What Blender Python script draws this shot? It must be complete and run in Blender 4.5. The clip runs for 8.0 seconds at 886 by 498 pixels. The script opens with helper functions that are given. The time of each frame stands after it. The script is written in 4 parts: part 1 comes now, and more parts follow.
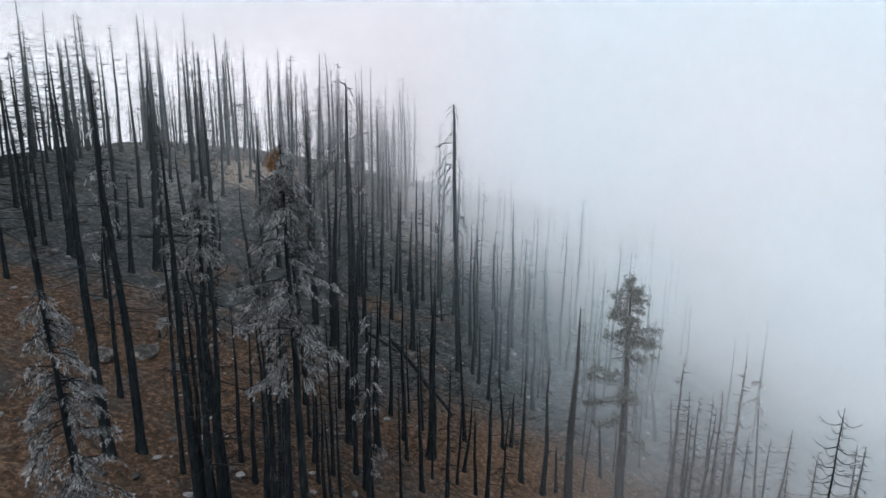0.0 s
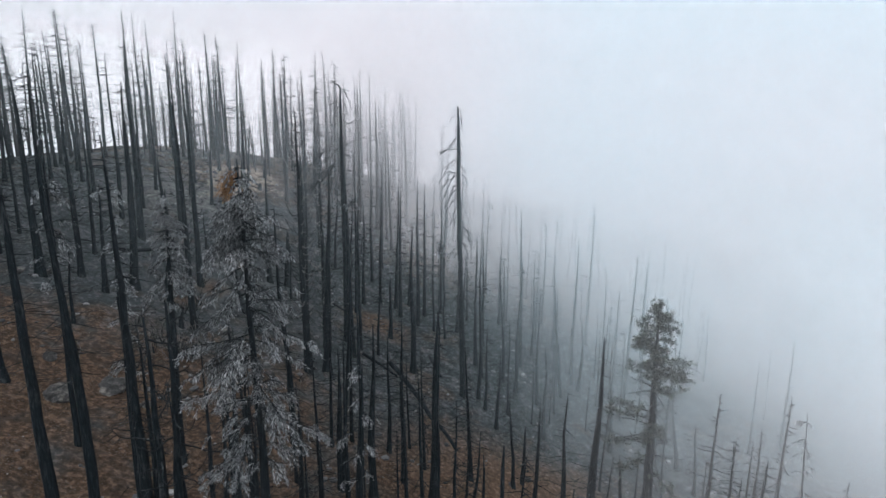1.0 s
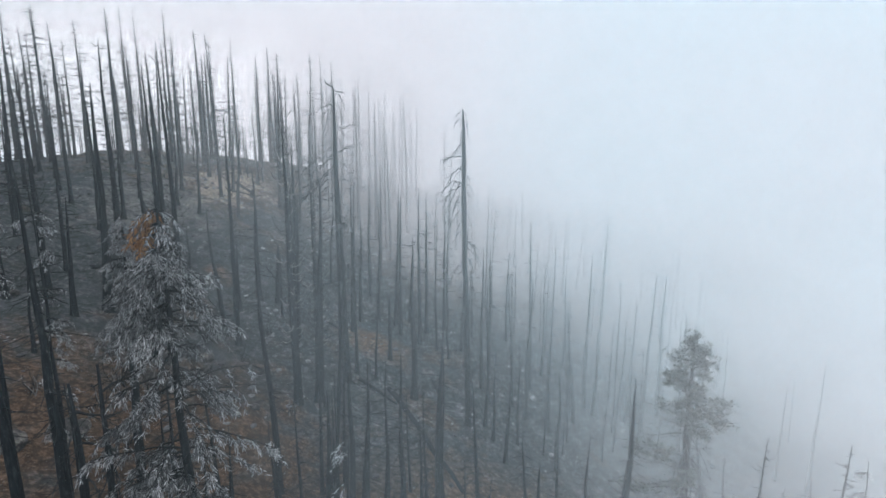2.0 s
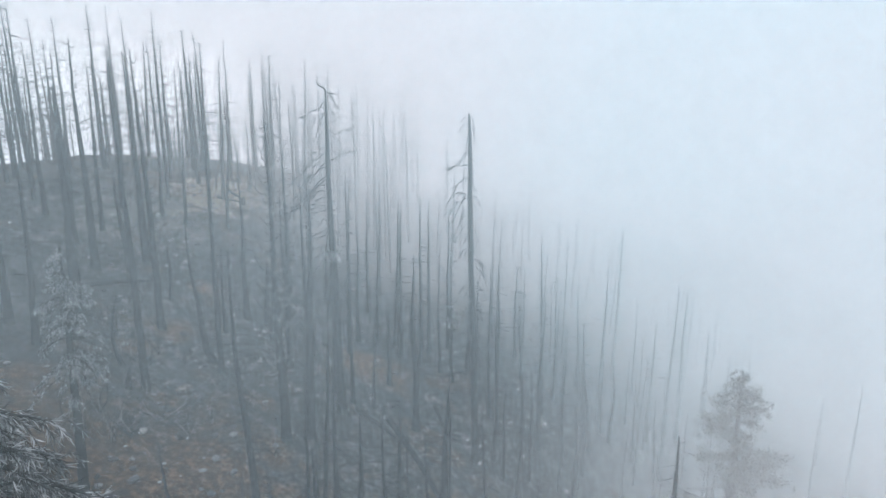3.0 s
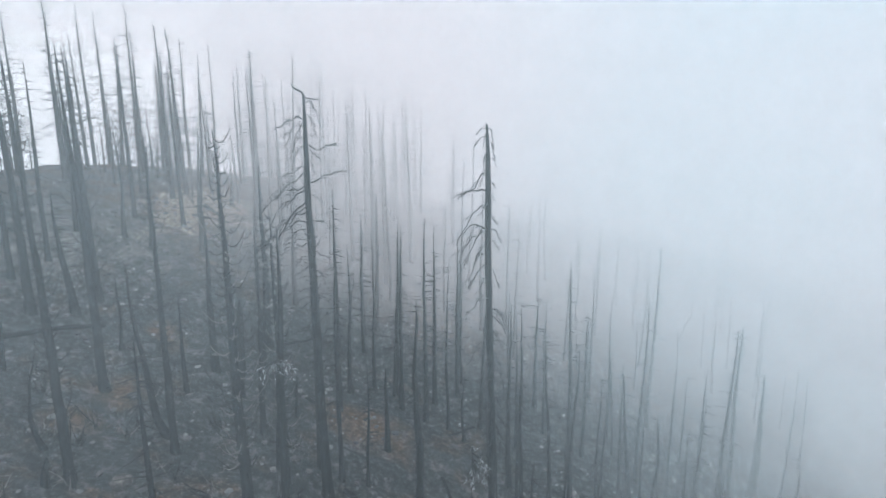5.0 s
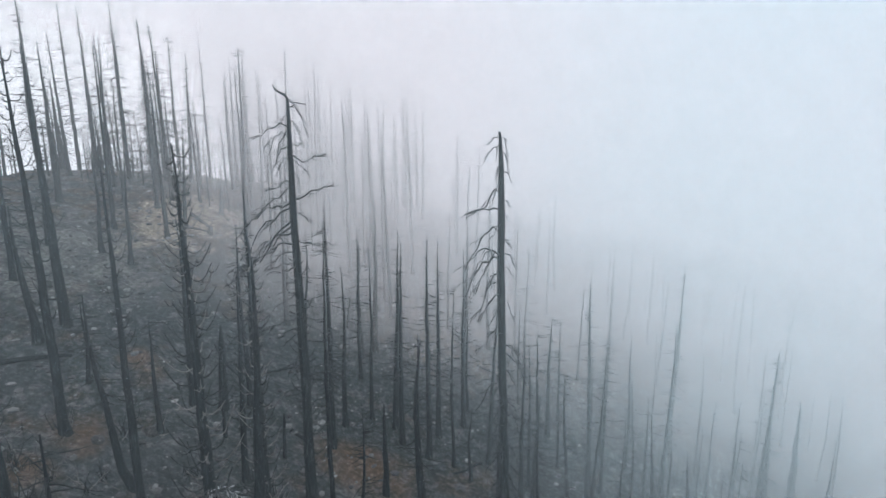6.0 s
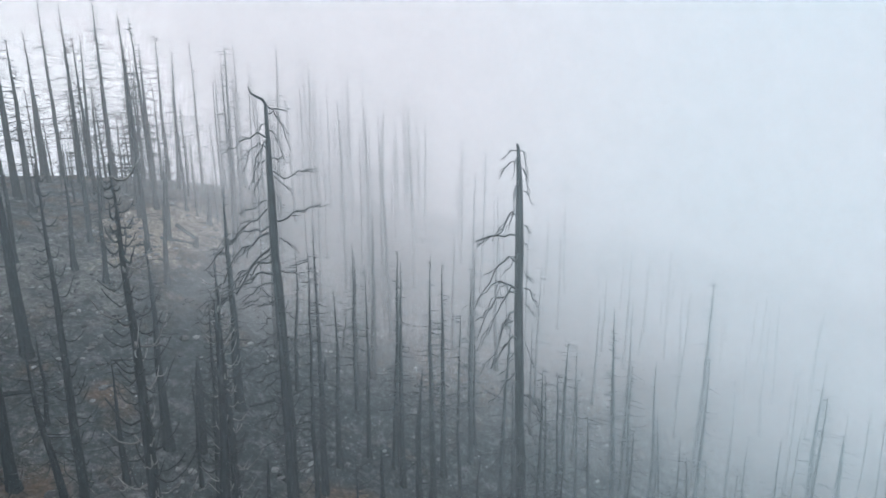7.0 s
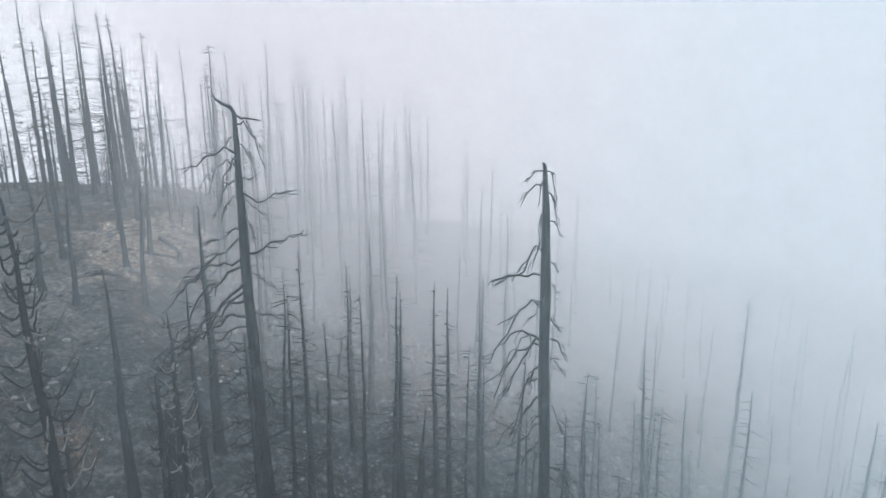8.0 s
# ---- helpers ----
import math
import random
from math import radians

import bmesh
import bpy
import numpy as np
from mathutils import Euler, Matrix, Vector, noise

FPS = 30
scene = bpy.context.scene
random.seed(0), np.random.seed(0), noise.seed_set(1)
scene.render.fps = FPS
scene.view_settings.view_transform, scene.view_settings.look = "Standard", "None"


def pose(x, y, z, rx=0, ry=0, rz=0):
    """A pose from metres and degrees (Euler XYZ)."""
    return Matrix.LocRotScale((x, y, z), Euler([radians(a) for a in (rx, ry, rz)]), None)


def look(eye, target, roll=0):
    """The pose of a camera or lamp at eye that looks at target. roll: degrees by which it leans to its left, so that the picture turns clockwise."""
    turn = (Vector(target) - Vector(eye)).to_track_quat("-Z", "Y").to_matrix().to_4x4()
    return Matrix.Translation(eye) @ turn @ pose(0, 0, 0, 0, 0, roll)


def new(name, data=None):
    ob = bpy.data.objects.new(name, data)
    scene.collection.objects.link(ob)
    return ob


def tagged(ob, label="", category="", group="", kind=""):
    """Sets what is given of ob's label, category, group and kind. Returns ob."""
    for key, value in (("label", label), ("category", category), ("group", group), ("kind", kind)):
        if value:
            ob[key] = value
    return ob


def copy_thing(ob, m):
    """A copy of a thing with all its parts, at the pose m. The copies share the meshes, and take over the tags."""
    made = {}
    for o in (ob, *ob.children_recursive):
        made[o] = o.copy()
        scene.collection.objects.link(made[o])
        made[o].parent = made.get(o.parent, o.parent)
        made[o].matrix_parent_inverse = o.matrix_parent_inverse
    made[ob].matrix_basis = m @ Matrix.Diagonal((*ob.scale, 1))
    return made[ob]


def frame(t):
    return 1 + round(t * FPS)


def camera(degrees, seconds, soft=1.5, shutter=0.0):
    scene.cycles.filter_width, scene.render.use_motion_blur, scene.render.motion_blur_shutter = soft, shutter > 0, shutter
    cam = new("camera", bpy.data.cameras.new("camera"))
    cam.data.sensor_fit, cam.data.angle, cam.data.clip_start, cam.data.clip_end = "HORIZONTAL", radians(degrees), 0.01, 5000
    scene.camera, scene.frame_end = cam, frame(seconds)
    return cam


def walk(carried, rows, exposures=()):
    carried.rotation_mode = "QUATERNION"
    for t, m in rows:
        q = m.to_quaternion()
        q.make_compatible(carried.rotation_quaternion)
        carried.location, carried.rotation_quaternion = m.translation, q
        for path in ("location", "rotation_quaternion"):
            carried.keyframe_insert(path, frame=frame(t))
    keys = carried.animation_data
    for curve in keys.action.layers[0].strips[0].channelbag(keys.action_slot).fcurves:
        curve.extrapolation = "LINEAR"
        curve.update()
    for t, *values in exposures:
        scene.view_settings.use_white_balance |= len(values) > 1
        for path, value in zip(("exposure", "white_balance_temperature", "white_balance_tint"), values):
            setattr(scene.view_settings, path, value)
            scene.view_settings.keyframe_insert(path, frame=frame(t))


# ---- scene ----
cam = camera(72.0, 8.0)
PATH = [
    (0, -0.000, 0.000, 30.000, 77.20, -0.56, -0.000),
    (1, -0.187, 5.345, 30.251, 77.25, -0.42, 0.098),
    (2, -0.387, 10.663, 30.519, 77.26, -0.28, 0.209),
    (3, -0.601, 15.954, 30.805, 77.25, -0.14, 0.334),
    (4, -0.827, 21.218, 31.109, 77.21, 0.00, 0.472),
    (5, -1.066, 26.454, 31.431, 77.15, 0.14, 0.624),
    (6, -1.318, 31.663, 31.771, 77.05, 0.28, 0.788),
    (7, -1.583, 36.845, 32.129, 76.92, 0.42, 0.966),
    (8, -1.861, 42.000, 32.504, 76.77, 0.56, 1.158),
]
walk(cam, [(t, pose(*row)) for t, *row in PATH])
scene.cycles.transparent_max_bounces, scene.cycles.max_bounces, scene.cycles.diffuse_bounces = 40, 5, 3


# ---- world, sun ----
def overcast():
    w = bpy.data.worlds.new("overcast_sky")
    w.use_nodes = True
    scene.world = w
    nt = w.node_tree
    nt.nodes.clear()
    out = nt.nodes.new("ShaderNodeOutputWorld")
    sky = nt.nodes.new("ShaderNodeTexSky")
    sky.sky_type, sky.sun_disc = "NISHITA", False
    sky.sun_elevation, sky.sun_rotation = radians(48), radians(-35)
    blue = nt.nodes.new("ShaderNodeBackground")
    blue.inputs["Strength"].default_value = 0.05
    nt.links.new(sky.outputs[0], blue.inputs["Color"])
    # cloud deck: slightly brighter overhead than at the horizon
    tc = nt.nodes.new("ShaderNodeTexCoord")
    sep = nt.nodes.new("ShaderNodeSeparateXYZ")
    nt.links.new(tc.outputs["Generated"], sep.inputs[0])
    ramp = nt.nodes.new("ShaderNodeValToRGB")
    e = ramp.color_ramp.elements
    e[0].position, e[0].color = 0.0, (0.55, 0.585, 0.65, 1)
    e[1].position, e[1].color = 0.8, (2.08, 2.11, 2.23, 1)
    m = e.new(0.16)
    m.color = (0.64, 0.685, 0.745, 1)
    nt.links.new(sep.outputs["Z"], ramp.inputs[0])
    deck = nt.nodes.new("ShaderNodeBackground")
    deck.inputs["Strength"].default_value = SKY
    nt.links.new(ramp.outputs[0], deck.inputs["Color"])
    both = nt.nodes.new("ShaderNodeMixShader")
    both.inputs[0].default_value = 0.92
    nt.links.new(blue.outputs[0], both.inputs[1])
    nt.links.new(deck.outputs[0], both.inputs[2])
    nt.links.new(both.outputs[0], out.inputs["Surface"])


SKY = 1.76
overcast()
sun = new("sun", bpy.data.lights.new("sun", "SUN"))
sun.data.energy, sun.data.angle, sun.data.color = 0.4, radians(20), (1.0, 0.97, 0.93)
sun.matrix_world = look((-40, 40, 80), (0, 80, 0))


# ---- materials ----
class Nodes:
    """A small builder for node materials."""

    def __init__(self, name):
        self.mat = bpy.data.materials.new(name)
        self.mat.use_nodes = True
        self.nt = self.mat.node_tree
        self.nt.nodes.clear()
        self.out = self.nt.nodes.new("ShaderNodeOutputMaterial")

    def add(self, kind, **values):
        n = self.nt.nodes.new("ShaderNode" + kind)
        for k, v in values.items():
            self.put(n.inputs[k.replace("_", " ")], v)
        return n

    def put(self, socket, v):
        if isinstance(v, bpy.types.NodeSocket):
            self.nt.links.new(v, socket)
        else:
            socket.default_value = v

    def math(self, op, a, b=0.0, c=None, clamp=False):
        n = self.nt.nodes.new("ShaderNodeMath")
        n.operation, n.use_clamp = op, clamp
        self.put(n.inputs[0], a)
        self.put(n.inputs[1], b)
        if c is not None:
            self.put(n.inputs[2], c)
        return n.outputs[0]

    def ease(self, v, lo, hi, a=0.0, b=1.0):
        n = self.nt.nodes.new("ShaderNodeMapRange")
        n.interpolation_type = "SMOOTHSTEP"
        for i, x in enumerate((v, lo, hi, a, b)):
            self.put(n.inputs[i], x)
        return n.outputs[0]

    def noise(self, where, scale, detail=4.0, rough=0.6):
        n = self.add("TexNoise", Vector=where, Scale=scale, Detail=detail, Roughness=rough)
        return n.outputs[0]

    def ramp(self, v, *stops):
        n = self.nt.nodes.new("ShaderNodeValToRGB")
        e = n.color_ramp.elements
        while len(e) < len(stops):
            e.new(0.5)
        for el, (p, c) in zip(e, stops):
            el.position, el.color = p, (*c, 1) if isinstance(c, tuple) else (c, c, c, 1)
        self.put(n.inputs[0], v)
        return n.outputs[0]

    def mix(self, f, a, b):
        n = self.nt.nodes.new("ShaderNodeMix")
        n.data_type = "RGBA"
        self.put(n.inputs[0], f)
        for s, v in ((n.inputs[6], a), (n.inputs[7], b)):
            self.put(s, v if isinstance(v, bpy.types.NodeSocket) else (*v, 1))
        return n.outputs[2]

    def bump(self, h, strength=0.5, distance=0.05):
        return self.add("Bump", Height=h, Strength=strength, Distance=distance).outputs[0]

    def done(self, colour, rough=0.9, normal=None, spec=0.2):
        b = self.add("BsdfPrincipled", Base_Color=colour if isinstance(colour, bpy.types.NodeSocket) else (*colour, 1), Roughness=rough)
        b.inputs["Specular IOR Level"].default_value = spec
        if normal is not None:
            self.put(b.inputs["Normal"], normal)
        self.nt.links.new(b.outputs[0], self.out.inputs["Surface"])
        return self.mat


def bark_material():
    n = Nodes("charred_bark")
    tc = n.add("TexCoord").outputs["Object"]
    st = n.add("Mapping", Vector=tc, Scale=(6.0, 6.0, 0.9)).outputs[0]
    plates = n.noise(st, 1.6, 5, 0.65)
    broad = n.noise(tc, 0.55, 3)
    rnd = n.add("ObjectInfo").outputs["Random"]
    ash = n.math("MULTIPLY", n.ease(broad, 0.5, 0.72), n.ease(plates, 0.42, 0.62))
    base = n.ramp(plates, (0.3, (0.0032, 0.0048, 0.006)), (0.55, (0.0075, 0.0104, 0.0124)), (0.75, (0.02, 0.0245, 0.0275)))
    col = n.mix(n.math("MULTIPLY", ash, n.math("MULTIPLY_ADD", rnd, 0.5, 0.15)), base, (0.08, 0.083, 0.085))
    return n.done(col, 0.95, n.bump(plates, 0.7, 0.04), 0.04)


def twig_material():
    n = Nodes("charred_twig")
    tc = n.add("TexCoord").outputs["Object"]
    v = n.noise(tc, 2.2, 3)
    col = n.ramp(v, (0.35, (0.0045, 0.0058, 0.0068)), (0.6, (0.010, 0.0122, 0.0136)), (0.8, (0.07, 0.074, 0.076)))
    return n.done(col, 0.95, None, 0.04)


def pale_twig_material():
    n = Nodes("bleached_twig")
    v = n.noise(n.add("TexCoord").outputs["Object"], 1.8, 3)
    col = n.ramp(v, (0.3, (0.03, 0.03, 0.03)), (0.6, (0.08, 0.078, 0.075)), (0.8, (0.2, 0.19, 0.18)))
    return n.done(col, 0.85)


def needle_material(name, a, b, c):
    n = Nodes(name)
    g = n.add("NewGeometry")
    v = g.outputs["Random Per Island"]
    w = n.noise(g.outputs["Position"], 0.8, 2)
    col = n.ramp(n.math("MULTIPLY_ADD", w, 0.6, n.math("MULTIPLY", v, 0.5)), (0.25, a), (0.55, b), (0.85, c))
    d = n.add("BsdfDiffuse", Color=col, Roughness=0.5)
    t = n.add("BsdfTranslucent", Color=col)
    m = n.add("MixShader", Fac=0.3)
    n.nt.links.new(d.outputs[0], m.inputs[1])
    n.nt.links.new(t.outputs[0], m.inputs[2])
    n.nt.links.new(m.outputs[0], n.out.inputs["Surface"])
    return n.mat


def ground_material():
    n = Nodes("burnt_slope_soil")
    p = n.add("NewGeometry").outputs["Position"]
    big = n.noise(p, 0.055, 4, 0.55)
    mid = n.noise(p, 0.35, 5, 0.6)
    fine = n.noise(p, 2.6, 6, 0.7)
    grit = n.noise(p, 9.0, 4, 0.7)
    soil = n.ramp(fine, (0.3, (0.0095, 0.0075, 0.0062)), (0.5, (0.029, 0.0185, 0.0125)), (0.72, (0.10, 0.068, 0.045)))
    ash = n.ramp(fine, (0.3, (0.010, 0.0122, 0.0135)), (0.52, (0.0225, 0.0268, 0.029)), (0.74, (0.062, 0.067, 0.07)))
    y = n.add("SeparateXYZ", Vector=p).outputs["Y"]
    # unburnt litter shows most on the lower slope and on the open patch below the crest
    lower = n.ease(y, 40.0, 64.0, 0.20, -0.05)
    upper = n.ease(y, 84.0, 98.0, 0.0, 0.14)
    f = n.math("ADD", n.math("ADD", n.math("MULTIPLY_ADD", mid, 0.7, n.math("MULTIPLY", big, 0.55)), lower), upper)
    rusty = n.ease(n.noise(p, 0.16, 2, 0.4), 0.64, 0.72)
    col = n.mix(n.math("MAXIMUM", n.ease(f, 0.60, 0.86), n.math("MULTIPLY", rusty, 0.55)), ash, soil)
    x = n.add("SeparateXYZ", Vector=p).outputs["X"]

    def patch(cx, cy, rx, ry, rag):
        """Falls below 1 inside a ragged oval of ground."""
        dx, dy = n.math("DIVIDE", n.math("SUBTRACT", x, cx), rx), n.math("DIVIDE", n.math("SUBTRACT", y, cy), ry)
        return n.math("ADD", n.math("ADD", n.math("MULTIPLY", dx, dx), n.math("MULTIPLY", dy, dy)), n.math("MULTIPLY_ADD", mid, rag, -0.45 * rag))

    # ash tones by noise: pale crusts and darker patches about a metre across
    crust = n.noise(p, 0.85, 5, 0.65)
    col = n.mix(n.math("MULTIPLY", n.ease(crust, 0.53, 0.64, 0.0, 0.4), n.ease(y, 42.0, 64.0, 0.2, 1.0)), col, n.ramp(fine, (0.3, (0.03, 0.036, 0.038)), (0.7, (0.125, 0.13, 0.13))))
    col = n.mix(n.math("MULTIPLY", n.ease(crust, 0.36, 0.45, 0.55, 0.0), n.ease(y, 42.0, 64.0, 0.4, 1.0)), col, (0.008, 0.0105, 0.0115))
    # fallen rust-coloured needles under single trees
    litter = n.ramp(fine, (0.3, (0.03, 0.017, 0.009)), (0.55, (0.105, 0.055, 0.024)), (0.75, (0.22, 0.125, 0.06)))
    for cx, cy, rx, ry in ((-7.6, 70.6, 4.2, 2.6), (-24.2, 65.2, 2.2, 2.0), (-24.6, 74.0, 1.5, 1.5), (-24.8, 61.0, 1.8, 1.6)):
        col = n.mix(n.ease(patch(cx, cy, rx, ry, 3.2), -0.2, 1.7, 0.42, 0.0), col, litter)
    col = n.mix(n.ease(patch(8.0, 47.0, 13.0, 9.0, 3.2), -0.2, 1.7, 0.75, 0.0), col, n.ramp(fine, (0.3, (0.02, 0.014, 0.01)), (0.55, (0.075, 0.047, 0.03)), (0.75, (0.19, 0.135, 0.09))))
    # bare pale ash on the open shoulder below the crest
    bare = n.ramp(fine, (0.3, (0.035, 0.037, 0.037)), (0.55, (0.09, 0.09, 0.087)), (0.75, (0.20, 0.195, 0.185)))
    col = n.mix(n.ease(patch(-36.0, 86.0, 8.0, 13.0, 5.0), -0.3, 1.5, 0.75, 0.0), col, bare)
    ring = patch(-31.5, 99.5, 6.0, 9.5, 4.5)
    sand = n.ramp(fine, (0.3, (0.04, 0.032, 0.025)), (0.52, (0.15, 0.121, 0.095)), (0.72, (0.35, 0.30, 0.25)))
    col = n.mix(n.ease(ring, 0.3, 1.4, 0.95, 0.0), col, sand)
    pale = n.math("MULTIPLY", n.ease(grit, 0.56, 0.66), n.ease(mid, 0.44, 0.6))
    col = n.mix(n.math("MULTIPLY", pale, 0.4), col, (0.16, 0.15, 0.14))
    return n.done(col, 0.95, n.bump(n.math("MULTIPLY_ADD", grit, 0.4, fine), 0.9, 0.12), 0.03)


def stone_material():
    n = Nodes("ashy_stone")
    g = n.add("NewGeometry")
    v = n.noise(g.outputs["Position"], 3.0, 4)
    f = n.math("MULTIPLY_ADD", g.outputs["Random Per Island"], 0.7, n.math("MULTIPLY", v, 0.4))
    col = n.ramp(f, (0.15, (0.012, 0.0125, 0.013)), (0.5, (0.032, 0.035, 0.037)), (0.85, (0.10, 0.103, 0.105)), (1.0, (0.22, 0.22, 0.215)))
    return n.done(col, 0.9, n.bump(v, 0.5, 0.05))


def fog_shader(n, alpha, tint):
    d = n.add("BsdfDiffuse", Color=tint)
    t = n.add("BsdfTranslucent", Color=tint)
    s = n.add("MixShader", Fac=0.5)
    n.nt.links.new(d.outputs[0], s.inputs[1])
    n.nt.links.new(t.outputs[0], s.inputs[2])
    clear = n.add("BsdfTransparent")
    m = n.add("MixShader", Fac=alpha)
    n.nt.links.new(clear.outputs[0], m.inputs[1])
    n.nt.links.new(s.outputs[0], m.inputs[2])
    n.nt.links.new(m.outputs[0], n.out.inputs["Surface"])
    return n.mat


FOG, MIST, HAZE, WISP = (1.0, 0.975, 0.985, 1), (0.98, 0.98, 0.985, 1), (0.77, 0.945, 1.0, 1), (0.78, 0.94, 1.0, 1)


def bank_material(name, density, x0, x1, low, tint, lift):
    """Fog lying on the slope: thin over the ridge, thick over the falling side, ragged, and clear just above the ground."""
    n = Nodes(name)
    p = n.add("NewGeometry").outputs["Position"]
    sep = n.add("SeparateXYZ", Vector=p).outputs
    level = n.math("MINIMUM", n.math("SUBTRACT", n.math("MULTIPLY_ADD", sep["Y"], 0.09, -2.5), n.math("MULTIPLY", sep["X"], 0.385)), 22.5)
    rise = n.math("SUBTRACT", sep["Z"], level)
    off = n.ease(rise, -0.5, lift, n.ease(sep["X"], -8.0, 26.0, 0.1, 0.6), 1.0)
    st = n.add("Mapping", Vector=p, Scale=(0.028, 0.05, 0.055)).outputs[0]
    rag = n.ease(n.noise(st, 1.0, 3, 0.5), 0.3, 0.7, 0.45, 1.5)
    own = n.add("SeparateXYZ", Vector=n.add("TexCoord").outputs["Object"]).outputs["X"]
    back = n.math("MULTIPLY", n.math("MAXIMUM", n.math("SUBTRACT", sep["Y"], 85.0), 0.0), 0.45)
    side = n.ease(n.math("ADD", own, back), x0, x1, low, 1.0)
    side = n.math("MAXIMUM", side, n.ease(sep["Z"], 29.0, 58.0, 0.0, 0.6))
    deck = n.ease(sep["Z"], 30.0, 52.0, 1.0, 2.2)
    a = n.math("MULTIPLY", n.math("MULTIPLY", off, rag), n.math("MULTIPLY", n.math("MULTIPLY", side, density), deck), clamp=True)
    return fog_shader(n, n.math("MINIMUM", a, 0.22), tint)


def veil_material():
    """Long drifting fog sheet kept ahead of the camera, with dense and open stretches."""
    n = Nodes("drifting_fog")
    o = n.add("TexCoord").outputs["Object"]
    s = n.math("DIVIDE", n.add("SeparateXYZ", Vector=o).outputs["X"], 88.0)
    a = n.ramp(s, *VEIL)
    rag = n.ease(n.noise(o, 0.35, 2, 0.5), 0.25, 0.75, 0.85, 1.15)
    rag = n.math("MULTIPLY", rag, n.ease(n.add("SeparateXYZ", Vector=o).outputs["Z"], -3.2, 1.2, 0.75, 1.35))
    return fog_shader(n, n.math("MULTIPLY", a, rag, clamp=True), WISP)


# haze over the view by time: alpha along the sheet that rides ahead
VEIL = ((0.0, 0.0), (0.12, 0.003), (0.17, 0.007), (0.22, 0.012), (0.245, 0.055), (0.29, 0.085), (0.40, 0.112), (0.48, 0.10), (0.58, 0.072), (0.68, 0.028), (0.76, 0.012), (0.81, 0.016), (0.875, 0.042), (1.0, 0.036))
BARK, TWIG, PALE = bark_material(), twig_material(), pale_twig_material()
# dark end of the ramp: blades at random coloured as shadowed foliage
GREY = needle_material("ashen_needles", (0.018, 0.021, 0.023), (0.085, 0.094, 0.10), (0.46, 0.475, 0.49))
RUST = needle_material("scorched_needles", (0.06, 0.028, 0.012), (0.17, 0.082, 0.034), (0.32, 0.2, 0.1))
GREEN = needle_material("dull_green_needles", (0.022, 0.030, 0.027), (0.042, 0.053, 0.045), (0.085, 0.09, 0.07))
SOIL, STONE = ground_material(), stone_material()


def boulder_material():
    n = Nodes("sooty_boulder")
    p = n.add("NewGeometry").outputs["Position"]
    v, w = n.noise(p, 1.3, 5, 0.65), n.noise(p, 7.0, 4, 0.7)
    col = n.ramp(n.math("MULTIPLY_ADD", w, 0.35, n.math("MULTIPLY", v, 0.75)), (0.38, (0.012, 0.0125, 0.013)), (0.56, (0.034, 0.034, 0.034)), (0.7, (0.12, 0.115, 0.105)))
    return n.done(col, 0.95, n.bump(n.math("ADD", v, w), 1.0, 0.15), 0.05)


ROCK = boulder_material()


